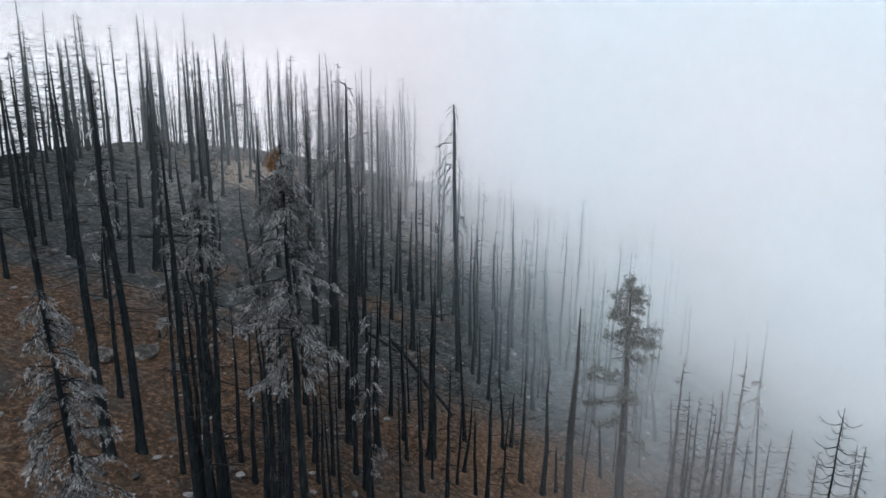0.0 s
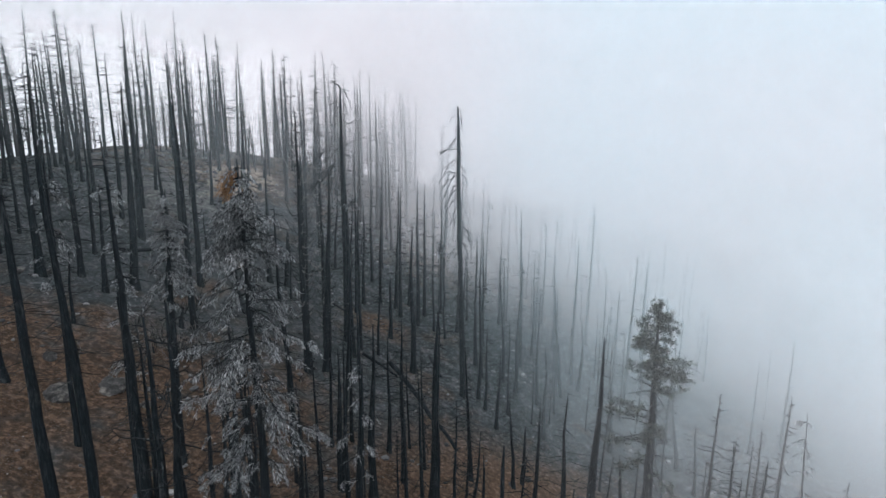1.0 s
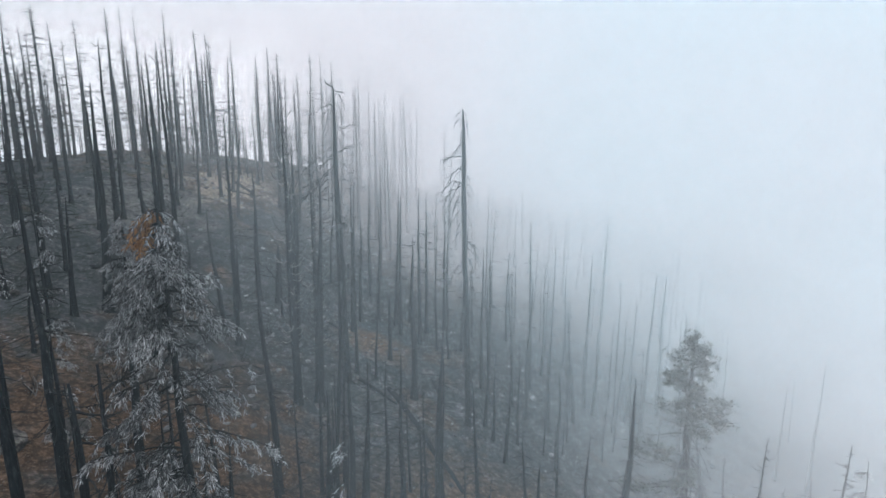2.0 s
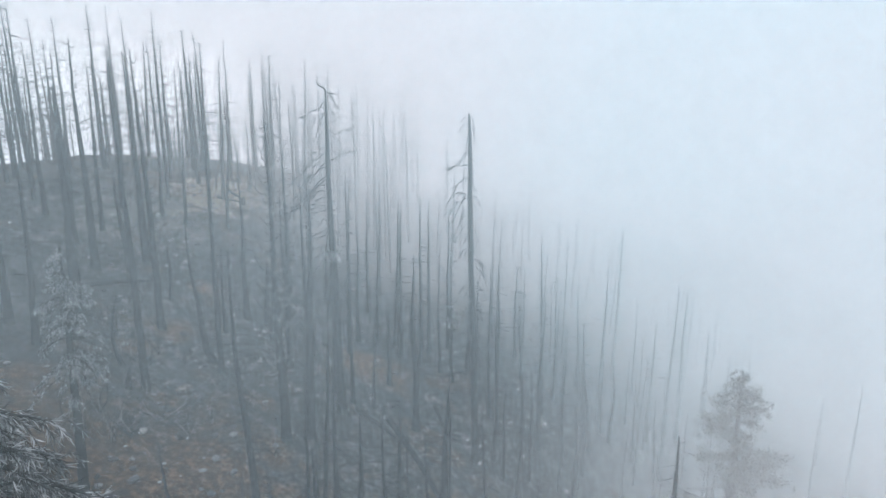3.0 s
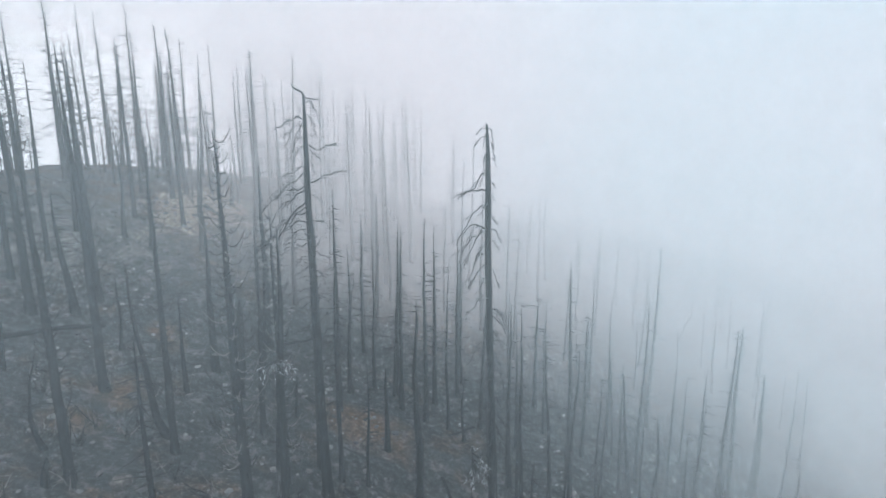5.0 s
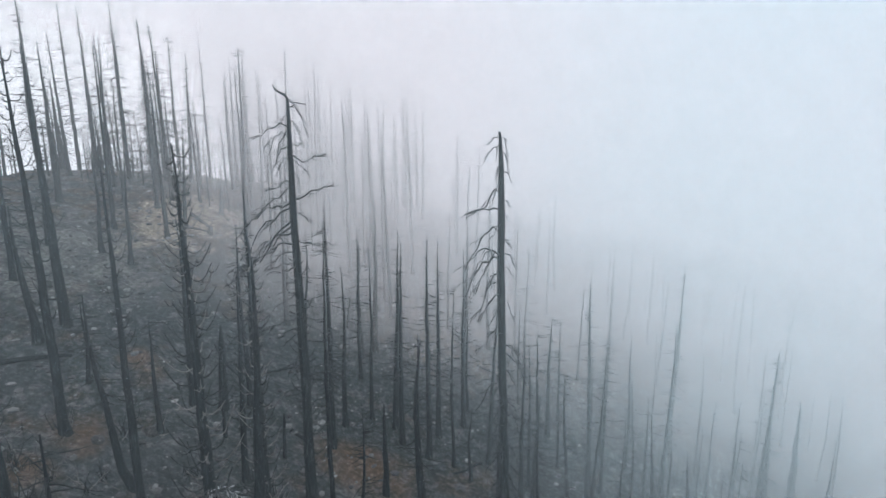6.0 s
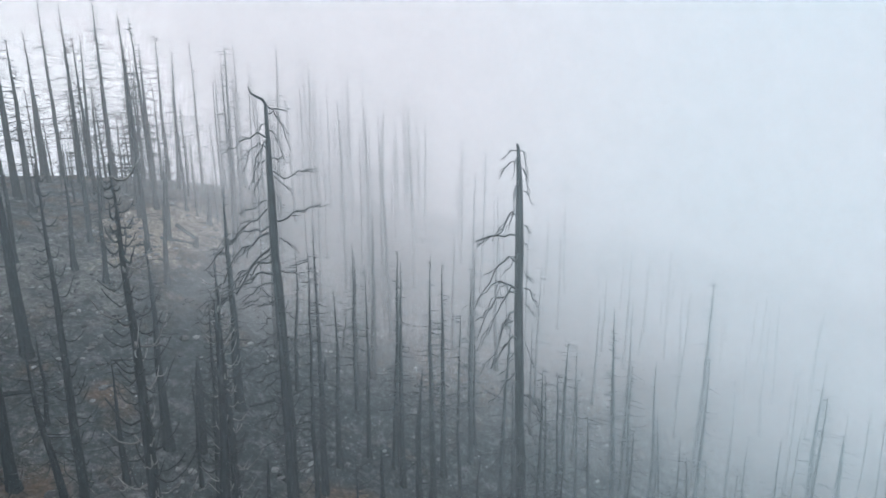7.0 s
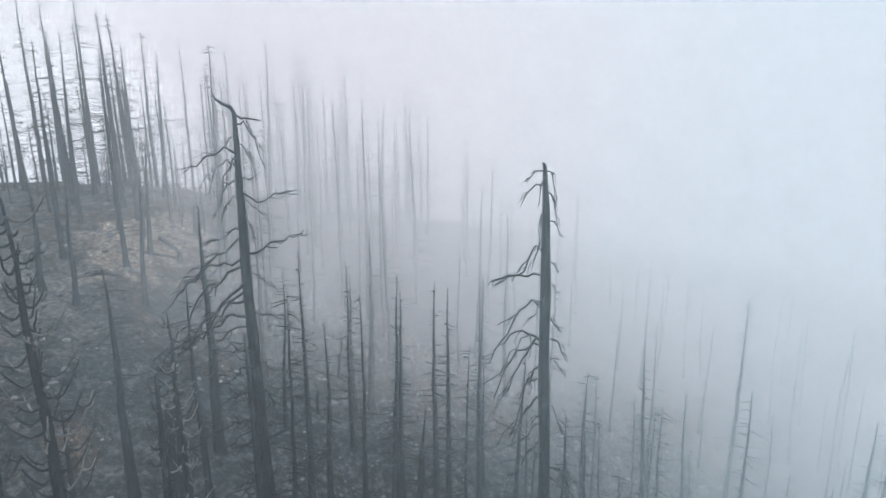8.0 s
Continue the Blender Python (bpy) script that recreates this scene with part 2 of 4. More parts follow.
# ---- mesh helpers ----
class Buf:
    def __init__(self):
        self.v, self.f = [], []

    def tube(self, pts, radii, sides=6, rng=None, rough=0.0, cap=True):
        pts = [Vector(p) for p in pts]
        base = len(self.v)
        n = len(pts)
        side = Vector((1, 0, 0))
        for i, p in enumerate(pts):
            d = pts[min(i + 1, n - 1)] - pts[max(i - 1, 0)]
            d.normalize()
            a = side - d * side.dot(d)
            if a.length < 1e-3:
                a = Vector((0, 1, 0)) - d * d.y
            a.normalize()
            side = a
            b = d.cross(a)
            for k in range(sides):
                w = 2 * math.pi * k / sides
                r = radii[i] * (1 + (rng.uniform(-rough, rough) if rough else 0))
                self.v.append(p + a * (math.cos(w) * r) + b * (math.sin(w) * r))
        for i in range(n - 1):
            for k in range(sides):
                q = base + i * sides
                k2 = (k + 1) % sides
                self.f.append((q + k, q + k2, q + sides + k2, q + sides + k))
        if cap:
            self.f.append(tuple(base + (n - 1) * sides + k for k in range(sides)))
        return pts

    def blade(self, p, d, width, rng):
        """A narrow leaf folded along its middle."""
        p, d = Vector(p), Vector(d)
        s = d.cross(Vector((rng.uniform(-1, 1), rng.uniform(-1, 1), rng.uniform(-1, 1))))
        if s.length < 1e-5:
            return
        s = s.normalized() * width
        i = len(self.v)
        self.v += [p, p + d * 0.45 + s, p + d, p + d * 0.45 - s]
        self.f += [(i, i + 1, i + 2), (i, i + 2, i + 3)]

    def lump(self, c, r, rng, squash=0.7):
        """A faceted stone."""
        i = len(self.v)
        t = [(0, 0, 1), (0.85, 0, 0.35), (0.25, 0.8, 0.4), (-0.7, 0.5, 0.35), (-0.7, -0.5, 0.4), (0.25, -0.8, 0.35), (0.6, 0.5, -0.5), (-0.4, 0.7, -0.5), (-0.8, 0, -0.5), (-0.3, -0.75, -0.5), (0.65, -0.5, -0.5)]
        turn = rng.uniform(0, 6.28)
        cs, sn = math.cos(turn), math.sin(turn)
        sx, sy = rng.uniform(0.7, 1.4), rng.uniform(0.7, 1.3)
        for x, y, z in t:
            k = r * rng.uniform(0.75, 1.2)
            x, y, z = x * k * sx, y * k * sy, z * k * squash
            self.v.append(Vector(c) + Vector((cs * x - sn * y, sn * x + cs * y, z)))
        for f in ((0, 1, 2), (0, 2, 3), (0, 3, 4), (0, 4, 5), (0, 5, 1), (1, 6, 2), (2, 7, 3), (3, 8, 4), (4, 9, 5), (5, 10, 1), (2, 6, 7), (3, 7, 8), (4, 8, 9), (5, 9, 10), (1, 10, 6)):
            self.f.append(tuple(i + k for k in f))

    def mesh(self, name, material, smooth=True):
        me = bpy.data.meshes.new(name)
        me.from_pydata([tuple(v) for v in self.v], [], self.f)
        me.materials.append(material)
        if smooth:
            me.shade_smooth()
        me.update()
        return me


def part(name, buf, material, parent, label="", smooth=True):
    ob = new(name, buf.mesh(name, material, smooth))
    ob.parent = parent
    if label:
        tagged(ob, label)
    return ob


# ---- ground ----
def slope(x, y):
    t = (y - 60) / 30
    h = 2.95 - 0.385 * x + 1.46 * t + 2.6 * t * t / (1 + 0.25 * t * t)
    crest = 23.4 - 0.35 * max(0.0, y - 118) - 0.3 * max(0.0, -x - 62)
    m = min(h, crest)
    h = m - 2.0 * math.log(math.exp(-(h - m) / 2.0) + math.exp(-(crest - m) / 2.0))
    floor = -340.0
    m = max(h, floor)
    return m + 4.0 * math.log(math.exp((h - m) / 4.0) + math.exp((floor - m) / 4.0))


def ground_z(x, y):
    r = math.hypot(x, y - 70)
    k = max(0.0, 1 - r / 300)
    a = noise.noise(Vector((x * 0.09, y * 0.09, 3.1))) * 0.7 + noise.noise(Vector((x * 0.33, y * 0.33, 8.2))) * 0.42
    return slope(x, y) + k * a


def build_ground():
    def line(lo, hi, step, far):
        xs = [lo + step * i for i in range(int((hi - lo) / step) + 1)]
        s, a, b = step, xs[0], xs[-1]
        while b < far:
            s *= 1.25
            a, b = a - s, b + s
            xs = [a] + xs + [b]
        return xs

    xs, ys = line(-78, 46, 0.7, 2600), line(4, 150, 0.7, 2600)
    buf = Buf()
    for y in ys:
        for x in xs:
            near = -78 < x < 46 and 4 < y < 150
            z = ground_z(x, y)
            if near:
                z += noise.noise(Vector((x * 0.55, y * 1.2, 1.7))) * 0.2
            buf.v.append((x, y, z))
    w = len(xs)
    for j in range(len(ys) - 1):
        for i in range(w - 1):
            q = j * w + i
            buf.f.append((q, q + 1, q + w + 1, q + w))
    ob = new("ground", buf.mesh("ground", SOIL))
    tagged(ob, "burnt hillside of ash, brown litter and rubble", "ground", kind="structure")


build_ground()


# ---- trees ----
def trunk_line(h, lean, rng, wander=0.12, foot=0.0):
    n = max(6, int(h / 1.4))
    ph, amp = rng.uniform(0, 6.3), wander * rng.uniform(0.4, 1.0)
    pts = []
    for i in range(n + 1):
        s = i / n
        x = lean[0] * s + amp * math.sin(ph + 5.5 * s) * s * (1.2 - s)
        y = lean[1] * s + amp * math.cos(ph * 1.7 + 4.1 * s) * s * (1.2 - s)
        if foot:
            x += foot * max(0.0, 1 - s * h / 2.2) ** 2 * 0.9
        k = 0.035 * min(1.0, 4 * s)
        pts.append(Vector((x + rng.uniform(-k, k), y + rng.uniform(-k, k), -0.5 + (h + 0.5) * s)))
    return pts


def along(pts, s):
    f = min(max(s, 0.0), 0.999) * (len(pts) - 1)
    i = int(f)
    return pts[i].lerp(pts[i + 1], f - i)


def limb(buf, start, az, length, r, rng, rise=0.2, droop=0.5, hook=0.0, sub=0, sides=5, kink=0.14):
    """One branch: leaves the trunk, sinks, and may turn up at its end; with side twigs."""
    n = 8 if sides > 3 else 6
    p = Vector(start)
    d = Vector((math.cos(az), math.sin(az), rise)).normalized()
    pts = [p.copy()]
    step = length / n
    for i in range(n):
        s = (i + 1) / n
        d.z += (-droop * 0.36 if s < 0.6 else hook * 0.55 - droop * 0.12) + rng.uniform(-kink, kink) * 0.6
        d.x += rng.uniform(-kink, kink)
        d.y += rng.uniform(-kink, kink)
        d.normalize()
        p = p + d * step * rng.uniform(0.7, 1.3)
        pts.append(p.copy())
    buf.tube(pts, [r * (1 - 0.72 * i / n) for i in range(n + 1)], sides, cap=False)
    for _ in range(sub):
        s = rng.uniform(0.25, 0.95)
        q = along(pts, s)
        a = az + rng.choice((-1, 1)) * rng.uniform(0.4, 1.2)
        l = length * rng.uniform(0.16, 0.45)
        e = q + Vector((math.cos(a) * l, math.sin(a) * l, rng.uniform(-0.9, 0.2) * l))
        mid = q.lerp(e, 0.5) + Vector((0, 0, -0.08 * l))
        buf.tube([q, mid, e], [r * 0.5, r * 0.38, r * 0.2], 3, cap=False)
    return pts


def bough(buf, start, az, length, r, rng, rise, droop, hook, kink=0.26):
    """A long crooked limb with smaller crooked limbs on it."""
    n = 10
    p = Vector(start)
    d = Vector((math.cos(az), math.sin(az), rise)).normalized()
    turn = rng.uniform(-0.12, 0.12)
    pts = [p.copy()]
    for i in range(n):
        s = (i + 1) / n
        d.z += (-droop * 0.3 if s < 0.65 else hook * 0.5 - droop * 0.1) + rng.uniform(-kink, kink) * 0.7
        a = math.atan2(d.y, d.x) + turn + rng.uniform(-kink, kink)
        flat = max(0.12, math.hypot(d.x, d.y))
        d = Vector((math.cos(a) * flat, math.sin(a) * flat, d.z)).normalized()
        p = p + d * (length / n) * rng.uniform(0.7, 1.3)
        pts.append(p.copy())
    buf.tube(pts, [r * (1 - 0.7 * i / n) * (1.25 if i == 0 else 1) for i in range(n + 1)], 5, cap=False)
    for _ in range(rng.randint(3, 6)):
        s = rng.uniform(0.2, 0.97)
        a = az + rng.choice((-1, 1)) * rng.uniform(0.3, 1.3)
        limb(buf, along(pts, s), a, length * rng.uniform(0.18, 0.45), r * 0.5, rng, rng.uniform(-0.9, 0.4), droop, hook, rng.randint(0, 2), 4, kink)


def crooked(buf, start, az, out, lift, sag, r, rng, twigs=2, bend=1.6, n=9, sides=5, wild=0.05):
    """A limb that runs out, sags on the way and ends higher or lower; small limbs of the same habit grow on it."""
    start = Vector(start)
    fx, fy, turn = math.cos(az), math.sin(az), rng.uniform(-0.35, 0.35)
    size = out + abs(lift)
    pts, jx, jz = [], 0.0, 0.0
    for i in range(n + 1):
        u = i / n
        if i:
            jx += rng.uniform(-wild, wild) * size
            jz += rng.uniform(-wild, wild) * size
        side = turn * out * u * u + jx
        pts.append(start + Vector((fx * out * u - fy * side, fy * out * u + fx * side, lift * u ** bend - sag * math.sin(math.pi * u) + jz)))
    buf.tube(pts, [r * (1.35 if i == 0 else 1 - 0.6 * i / n) for i in range(n + 1)], sides, cap=False)
    for _ in range(twigs):
        u = rng.uniform(0.3, 0.97)
        k = rng.uniform(0.2, 0.5)
        crooked(buf, along(pts, u), az + rng.choice((-1, 1)) * rng.uniform(0.3, 1.0), out * k, lift * k * rng.uniform(0.5, 1.3), sag * k, r * 0.62, rng, 0 if rng.random() < 0.6 else 1, bend, 5, 4 if sides > 4 else 3, wild)
    return pts


def trunk_part(tree, pts, r, rng, tip=0.12, sides=9):
    n = len(pts) - 1
    radii = []
    for i in range(n + 1):
        s = i / n
        flare = 0.5 * max(0.0, 1 - s * n * 1.0) + 0.14 * math.exp(-s * 14)
        radii.append(r * (1.28 - (1.28 - tip) * s ** 1.4 + flare))
    buf = Buf()
    buf.tube(pts, radii, sides, rng, 0.11)
    part("trunk", buf, BARK, tree)
    return radii


def tree_base(name, x, y, label, category="dead tree", group="burnt trees"):
    t = new(name)
    t.location = (x, y, ground_z(x, y))
    t.empty_display_size = 0.3
    return tagged(t, label, category, group)


def pole_tree(x, y, h, r, lean=(0, 0), seed=0, foot=0.0):
    """A burnt pole with a few broken twigs left on its upper half."""
    rng = random.Random(seed * 7 + 1)
    t = tree_base("burnt_tree", x, y, "slender blackened dead conifer trunk with few broken twigs")
    pts = trunk_line(h, lean, rng, 0.45, foot)
    trunk_part(t, pts, r, rng)
    buf = Buf()
    for _ in range(int(h * rng.uniform(3.2, 5.2))):
        s = rng.uniform(0.35, 0.99)
        l = rng.uniform(0.3, 2.1) * (1.3 - 0.75 * s)
        limb(buf, along(pts, s), rng.uniform(0, 6.28), l, 0.018 + 0.0003 * y, rng, rng.uniform(-0.2, 0.3), 0.25, 0.2, rng.choice((0, 0, 1)), 3)
    tagged(part("twigs", buf, TWIG, t), kind="stuff")
    return t


def twiggy_tree(x, y, h, r, lean=(0, 0), seed=0, reach=1.0, low=0.3, fine=0.0):
    """A burnt conifer that kept its many fine side twigs."""
    rng = random.Random(seed * 7 + 2)
    t = tree_base("burnt_conifer", x, y, "blackened dead conifer with many thin bare drooping twigs")
    fine = fine or 0.02 + 0.0004 * max(0.0, y)
    pts = trunk_line(h, lean, rng, 0.2)
    trunk_part(t, pts, r, rng, 0.08)
    buf = Buf()
    for _ in range(int(h * 5.2)):
        s = rng.uniform(low, 0.995)
        l = reach * rng.uniform(0.4, 1.5) * (0.12 + 1.75 * (1.0 - s))
        limb(buf, along(pts, s), rng.uniform(0, 6.28), l, fine, rng, rng.uniform(-0.25, 0.3), 0.22, rng.uniform(0.0, 0.5), rng.choice((0, 1, 2)), 3)
    tagged(part("twigs", buf, TWIG, t), kind="stuff")
    return t


def limbed_tree(x, y, h, r, lean=(0, 0), seed=0, count=26, reach=2.6, low=0.45, hook=0.3, droop=0.5, label="", broken=False, thick=0.05, bias=0.0, pale=0.0):
    """A large burnt snag whose long bent limbs are left."""
    rng = random.Random(seed * 7 + 3)
    t = tree_base("burnt_snag", x, y, label or "tall charred snag with long bent bare limbs")
    pts = trunk_line(h, lean, rng, 0.22)
    if broken:
        top = pts[-1]
        pts += [top + Vector((-0.22, 0, 0.30)), top + Vector((-0.6, 0.05, 0.5)), top + Vector((-1.0, 0.1, 0.85))]
    trunk_part(t, pts, r, rng, 0.10 if broken else 0.2, 10)
    for i in range(count):
        s = low + (0.985 - low) * ((i + rng.uniform(0, 0.8)) / count)
        l = reach * rng.choice((0.25, 0.5, 0.8, 1.1, 1.4)) * rng.uniform(0.8, 1.2) * (1.45 - 1.0 * s)
        buf = Buf()
        az = math.pi + rng.uniform(-1.1, 1.1) if rng.random() < bias else i * 2.4 + rng.uniform(-0.5, 0.5)
        bough(buf, along(pts, s * (1 if not broken else 0.93)), az, l, thick * rng.uniform(0.5, 1.05), rng, rng.uniform(-0.6, 0.35), droop * rng.uniform(0.5, 1.4), hook * rng.uniform(0.2, 1.6))
        part("branch", buf, PALE if rng.random() < pale else TWIG, t)
    return t


def great_snag(x, y, h, lean, seed, label, girth, limbs, top, low, habit):
    """A tall old snag. limbs: metres below the tip, heading in degrees, reach, lift, sag, radius; below them more of the given habit."""
    rng = random.Random(seed)
    t = tree_base("burnt_snag", x, y, label)
    pts = trunk_line(h, lean, rng, 0.16)
    n = len(pts) - 1
    tip, gain, fall = girth
    radii = [tip + gain * (1 - math.exp(-(h * (1 - i / n)) / fall)) + 0.004 * h * (1 - i / n) + (0.12 if i == 0 else 0) for i in range(n + 1)]
    for dx, dz, r in top:
        pts.append(Vector((pts[n].x + dx, pts[n].y + 0.1 * dx, pts[n].z + dz)))
        radii.append(r)
    buf = Buf()
    buf.tube(pts, radii, 10, rng, 0.1)
    part("trunk", buf, BARK, t)
    stem = pts[:n + 1]
    for down, az, out, lift, sag, r in limbs:
        buf = Buf()
        crooked(buf, along(stem, 1 - down / (h + 0.5)), radians(az), out * 1.1, lift, sag, r * 1.3, rng, rng.randint(3, 6), wild=0.07)
        part("branch", buf, TWIG, t)
    d = low
    while d < h * 0.72:
        buf = Buf()
        out, lift, sag, r = habit
        az = 180 + rng.uniform(-60, 60) if rng.random() < 0.6 else rng.uniform(-80, 80)
        k = rng.uniform(0.4, 1.15)
        crooked(buf, along(stem, 1 - d / (h + 0.5)), radians(az), out * k, lift * k, sag * k, r * 1.35 * (0.6 + 0.4 * k), rng, rng.randint(2, 5), wild=0.07)
        part("branch", buf, TWIG, t)
        d += rng.uniform(0.25, 0.6)
    return t


def hooked_tree(x, y, h, r, lean=(0, 0), seed=0, count=60, reach=0.9, low=0.3, up=0.55, pale=0.0, thick=0.03, label=""):
    """A burnt conifer whose short limbs sag and turn up at their ends."""
    rng = random.Random(seed * 7 + 8)
    t = tree_base("burnt_conifer", x, y, label or "blackened dead conifer with short limbs hooked upwards")
    pts = trunk_line(h, lean, rng, 0.2)
    trunk_part(t, pts, r, rng, 0.12)
    for i in range(count):
        s = low + (0.985 - low) * (i + rng.uniform(0, 0.9)) / count
        k = rng.uniform(0.35, 1.25) * (1.3 - 0.75 * s)
        buf = Buf()
        crooked(buf, along(pts, s), i * 2.4 + rng.uniform(-0.6, 0.6), reach * k, up * k * rng.uniform(0.3, 1.3), 0.28 * k * reach, thick * 1.5 * rng.uniform(0.7, 1.1), rng, rng.choice((0, 1, 1, 2)), 2.4, 7, 4, 0.035)
        part("branch", buf, PALE if rng.random() < pale else TWIG, t)
    return t


def stub_tree(x, y, h, r, lean=(0, 0), seed=0):
    rng = random.Random(seed * 7 + 4)
    t = tree_base("burnt_stub", x, y, "short broken charred trunk standing on the slope", "tree stub")
    pts = trunk_line(h, lean, rng, 0.15)
    n = len(pts) - 1
    buf = Buf()
    buf.tube(pts, [r * (1.35 - 0.75 * i / n + (0.4 if i == 0 else 0)) * (0.35 if i == n else 1) for i in range(n + 1)], 8, rng, 0.12)
    part("trunk", buf, BARK, t)
    return t


def spray(twig, leaf, start, az, length, rng, blades, sag=0.9):
    """A hanging tuft: a sagging twig fringed with short dry blades that lie along it."""
    d = Vector((math.cos(az), math.sin(az), rng.uniform(-1.3, -0.2))).normalized()
    e = Vector(start) + d * length * 0.55
    tip = e + (d + Vector((0, 0, -sag))).normalized() * length * 0.5
    pts = twig.tube([start, e, tip], [0.009, 0.007, 0.003], 3, cap=False)
    for _ in range(int(blades * 1.4)):
        u = rng.uniform(0.1, 1.0)
        w = (pts[1] - pts[0] if u < 0.5 else pts[2] - pts[1]).normalized()
        q = along(pts, u)
        w = (w + Vector((rng.gauss(0, 0.6), rng.gauss(0, 0.6), rng.gauss(-0.4, 0.5)))).normalized() * rng.uniform(0.06, 0.19)
        leaf.blade(q, w, rng.uniform(0.004, 0.010), rng)


def ashen_tree(x, y, h, r, lean=(0, 0), seed=0, sprays=200, reach=2.2, low=0.3, rust=0.0, blades=26):
    """A dead conifer that still carries its ash-grey foliage."""
    rng = random.Random(seed * 7 + 5)
    t = tree_base("ashen_tree", x, y, "dead conifer hung with drooping ash-grey dry foliage" + (" and a rusty top" if rust else ""))
    pts = trunk_line(h, lean, rng, 0.2)
    trunk_part(t, pts, r, rng)
    twig, leaf, rusty = Buf(), Buf(), Buf()
    for i in range(sprays // 4):
        s = low + (0.995 - low) * rng.random() ** 0.8
        out = min(reach * rng.uniform(0.35, 1.2), 0.15 + 0.4 * (1 - s) * h)
        az = rng.uniform(0, 6.28)
        b = limb(twig, along(pts, s), az, out, 0.024, rng, rng.uniform(-0.3, 0.35), 0.35, 0.0, 2, 4, 0.2)
        dry = rusty if rust and s > 1 - rust and math.cos(az - 3.6) > rng.uniform(-1.0, 0.4) else leaf
        thin = rng.choice((0.4, 0.8, 1.2, 1.6))
        for _ in range(int((4 + 7 * out) * thin)):
            spray(twig, dry, along(b, rng.uniform(0.2, 1.0)), az + rng.uniform(-1.3, 1.3), rng.uniform(0.2, 0.62), rng, blades)
    tagged(part("branches", twig, TWIG, t), kind="stuff")
    tagged(part("crown", leaf, GREY, t, "ash-grey dry foliage", False), kind="stuff")
    if rusty.f:
        part("rusty_foliage", rusty, RUST, t, "scorched rust-brown foliage", False)
    return t


def living_pine(x, y, h, r, lean=(0, 0), seed=0):
    """A scorched pine with a thin green crown on its upper half."""
    rng = random.Random(seed * 7 + 6)
    t = tree_base("scorched_pine", x, y, "scorched pine with a thin dull green crown", "pine tree", "surviving pines")
    pts = trunk_line(h, lean, rng, 0.2)
    trunk_part(t, pts, r, rng)
    leaf = Buf()
    for i in range(64):
        s = 0.40 + 0.59 * (i / 64)
        l = min(3.3, 0.3 + 0.5 * (1 - s) * h) * rng.uniform(0.5, 1.15)
        buf = Buf()
        b = limb(buf, along(pts, s + rng.uniform(-0.012, 0.008)), i * 2.4 + rng.uniform(-0.9, 0.9), l * rng.choice((0.6, 1.0, 1.1)), 0.05, rng, rng.uniform(-0.35, 0.5), 0.2, 0.2, 4)
        part("branch", buf, TWIG, t)
        if s < 0.74 and rng.random() < 0.75:
            continue
        for _ in range(int(5 + 11 * l)):
            q = along(b, rng.uniform(0.25, 1.0)) + Vector((rng.gauss(0, 0.22), rng.gauss(0, 0.22), rng.gauss(0, 0.18)))
            for _ in range(16):
                d = Vector((rng.gauss(0, 1), rng.gauss(0, 1), rng.gauss(0.1, 0.8))).normalized() * rng.uniform(0.15, 0.36)
                leaf.blade(q, d, 0.024, rng)
    tagged(part("crown", leaf, GREEN, t, "thin dull green needles", False), kind="stuff")
    return t


great_snag(1.90, 62.08, 28.3, (-0.81, 0.12), 1, "tall bare snag with drooping broken limbs and a splintered tip", (0.07, 0.10, 1.8), [
    (0.05, 185, 0.55, -0.35, -0.05, 0.024), (0.1, 10, 0.3, -1.1, -0.15, 0.022), (0.3, 200, 0.3, -1.0, -0.1, 0.02), (0.5, 165, 0.75, -0.55, -0.08, 0.026), (0.8, -15, 0.4, -1.1, -0.18, 0.024),
    (1.2, 190, 0.35, -1.3, -0.12, 0.024), (1.7, 20, 0.5, -0.5, -0.1, 0.022), (2.4, 170, 0.4, -0.9, -0.1, 0.022), (2.9, 185, 1.2, -1.25, -0.05, 0.034), (3.1, 5, 0.45, -0.5, -0.12, 0.02),
    (3.6, 175, 1.65, -1.15, 0.08, 0.04), (3.9, -20, 0.4, -0.35, -0.05, 0.02), (4.4, 200, 0.6, -0.7, -0.08, 0.028), (4.9, 182, 1.7, -1.9, -0.12, 0.04), (5.2, 12, 0.5, -0.45, -0.1, 0.024),
    (5.8, 172, 1.2, -1.7, -0.25, 0.038), (6.0, 190, 1.5, -1.5, -0.2, 0.04), (6.1, 10, 0.75, -0.9, -0.2, 0.03), (6.4, 178, 1.6, -2.4, -0.35, 0.042), (6.6, -12, 0.65, -0.6, -0.15, 0.026),
    (6.9, 196, 1.3, -2.2, -0.3, 0.04), (7.6, 168, 0.8, -0.9, -0.15, 0.03), (8.2, 184, 1.1, -1.6, -0.3, 0.038), (8.5, 15, 0.6, -1.0, -0.2, 0.026)],
    [(-0.02, 0.1, 0.07), (-0.06, 0.2, 0.035)], 9.0, (1.15, -1.3, -0.2, 0.034))
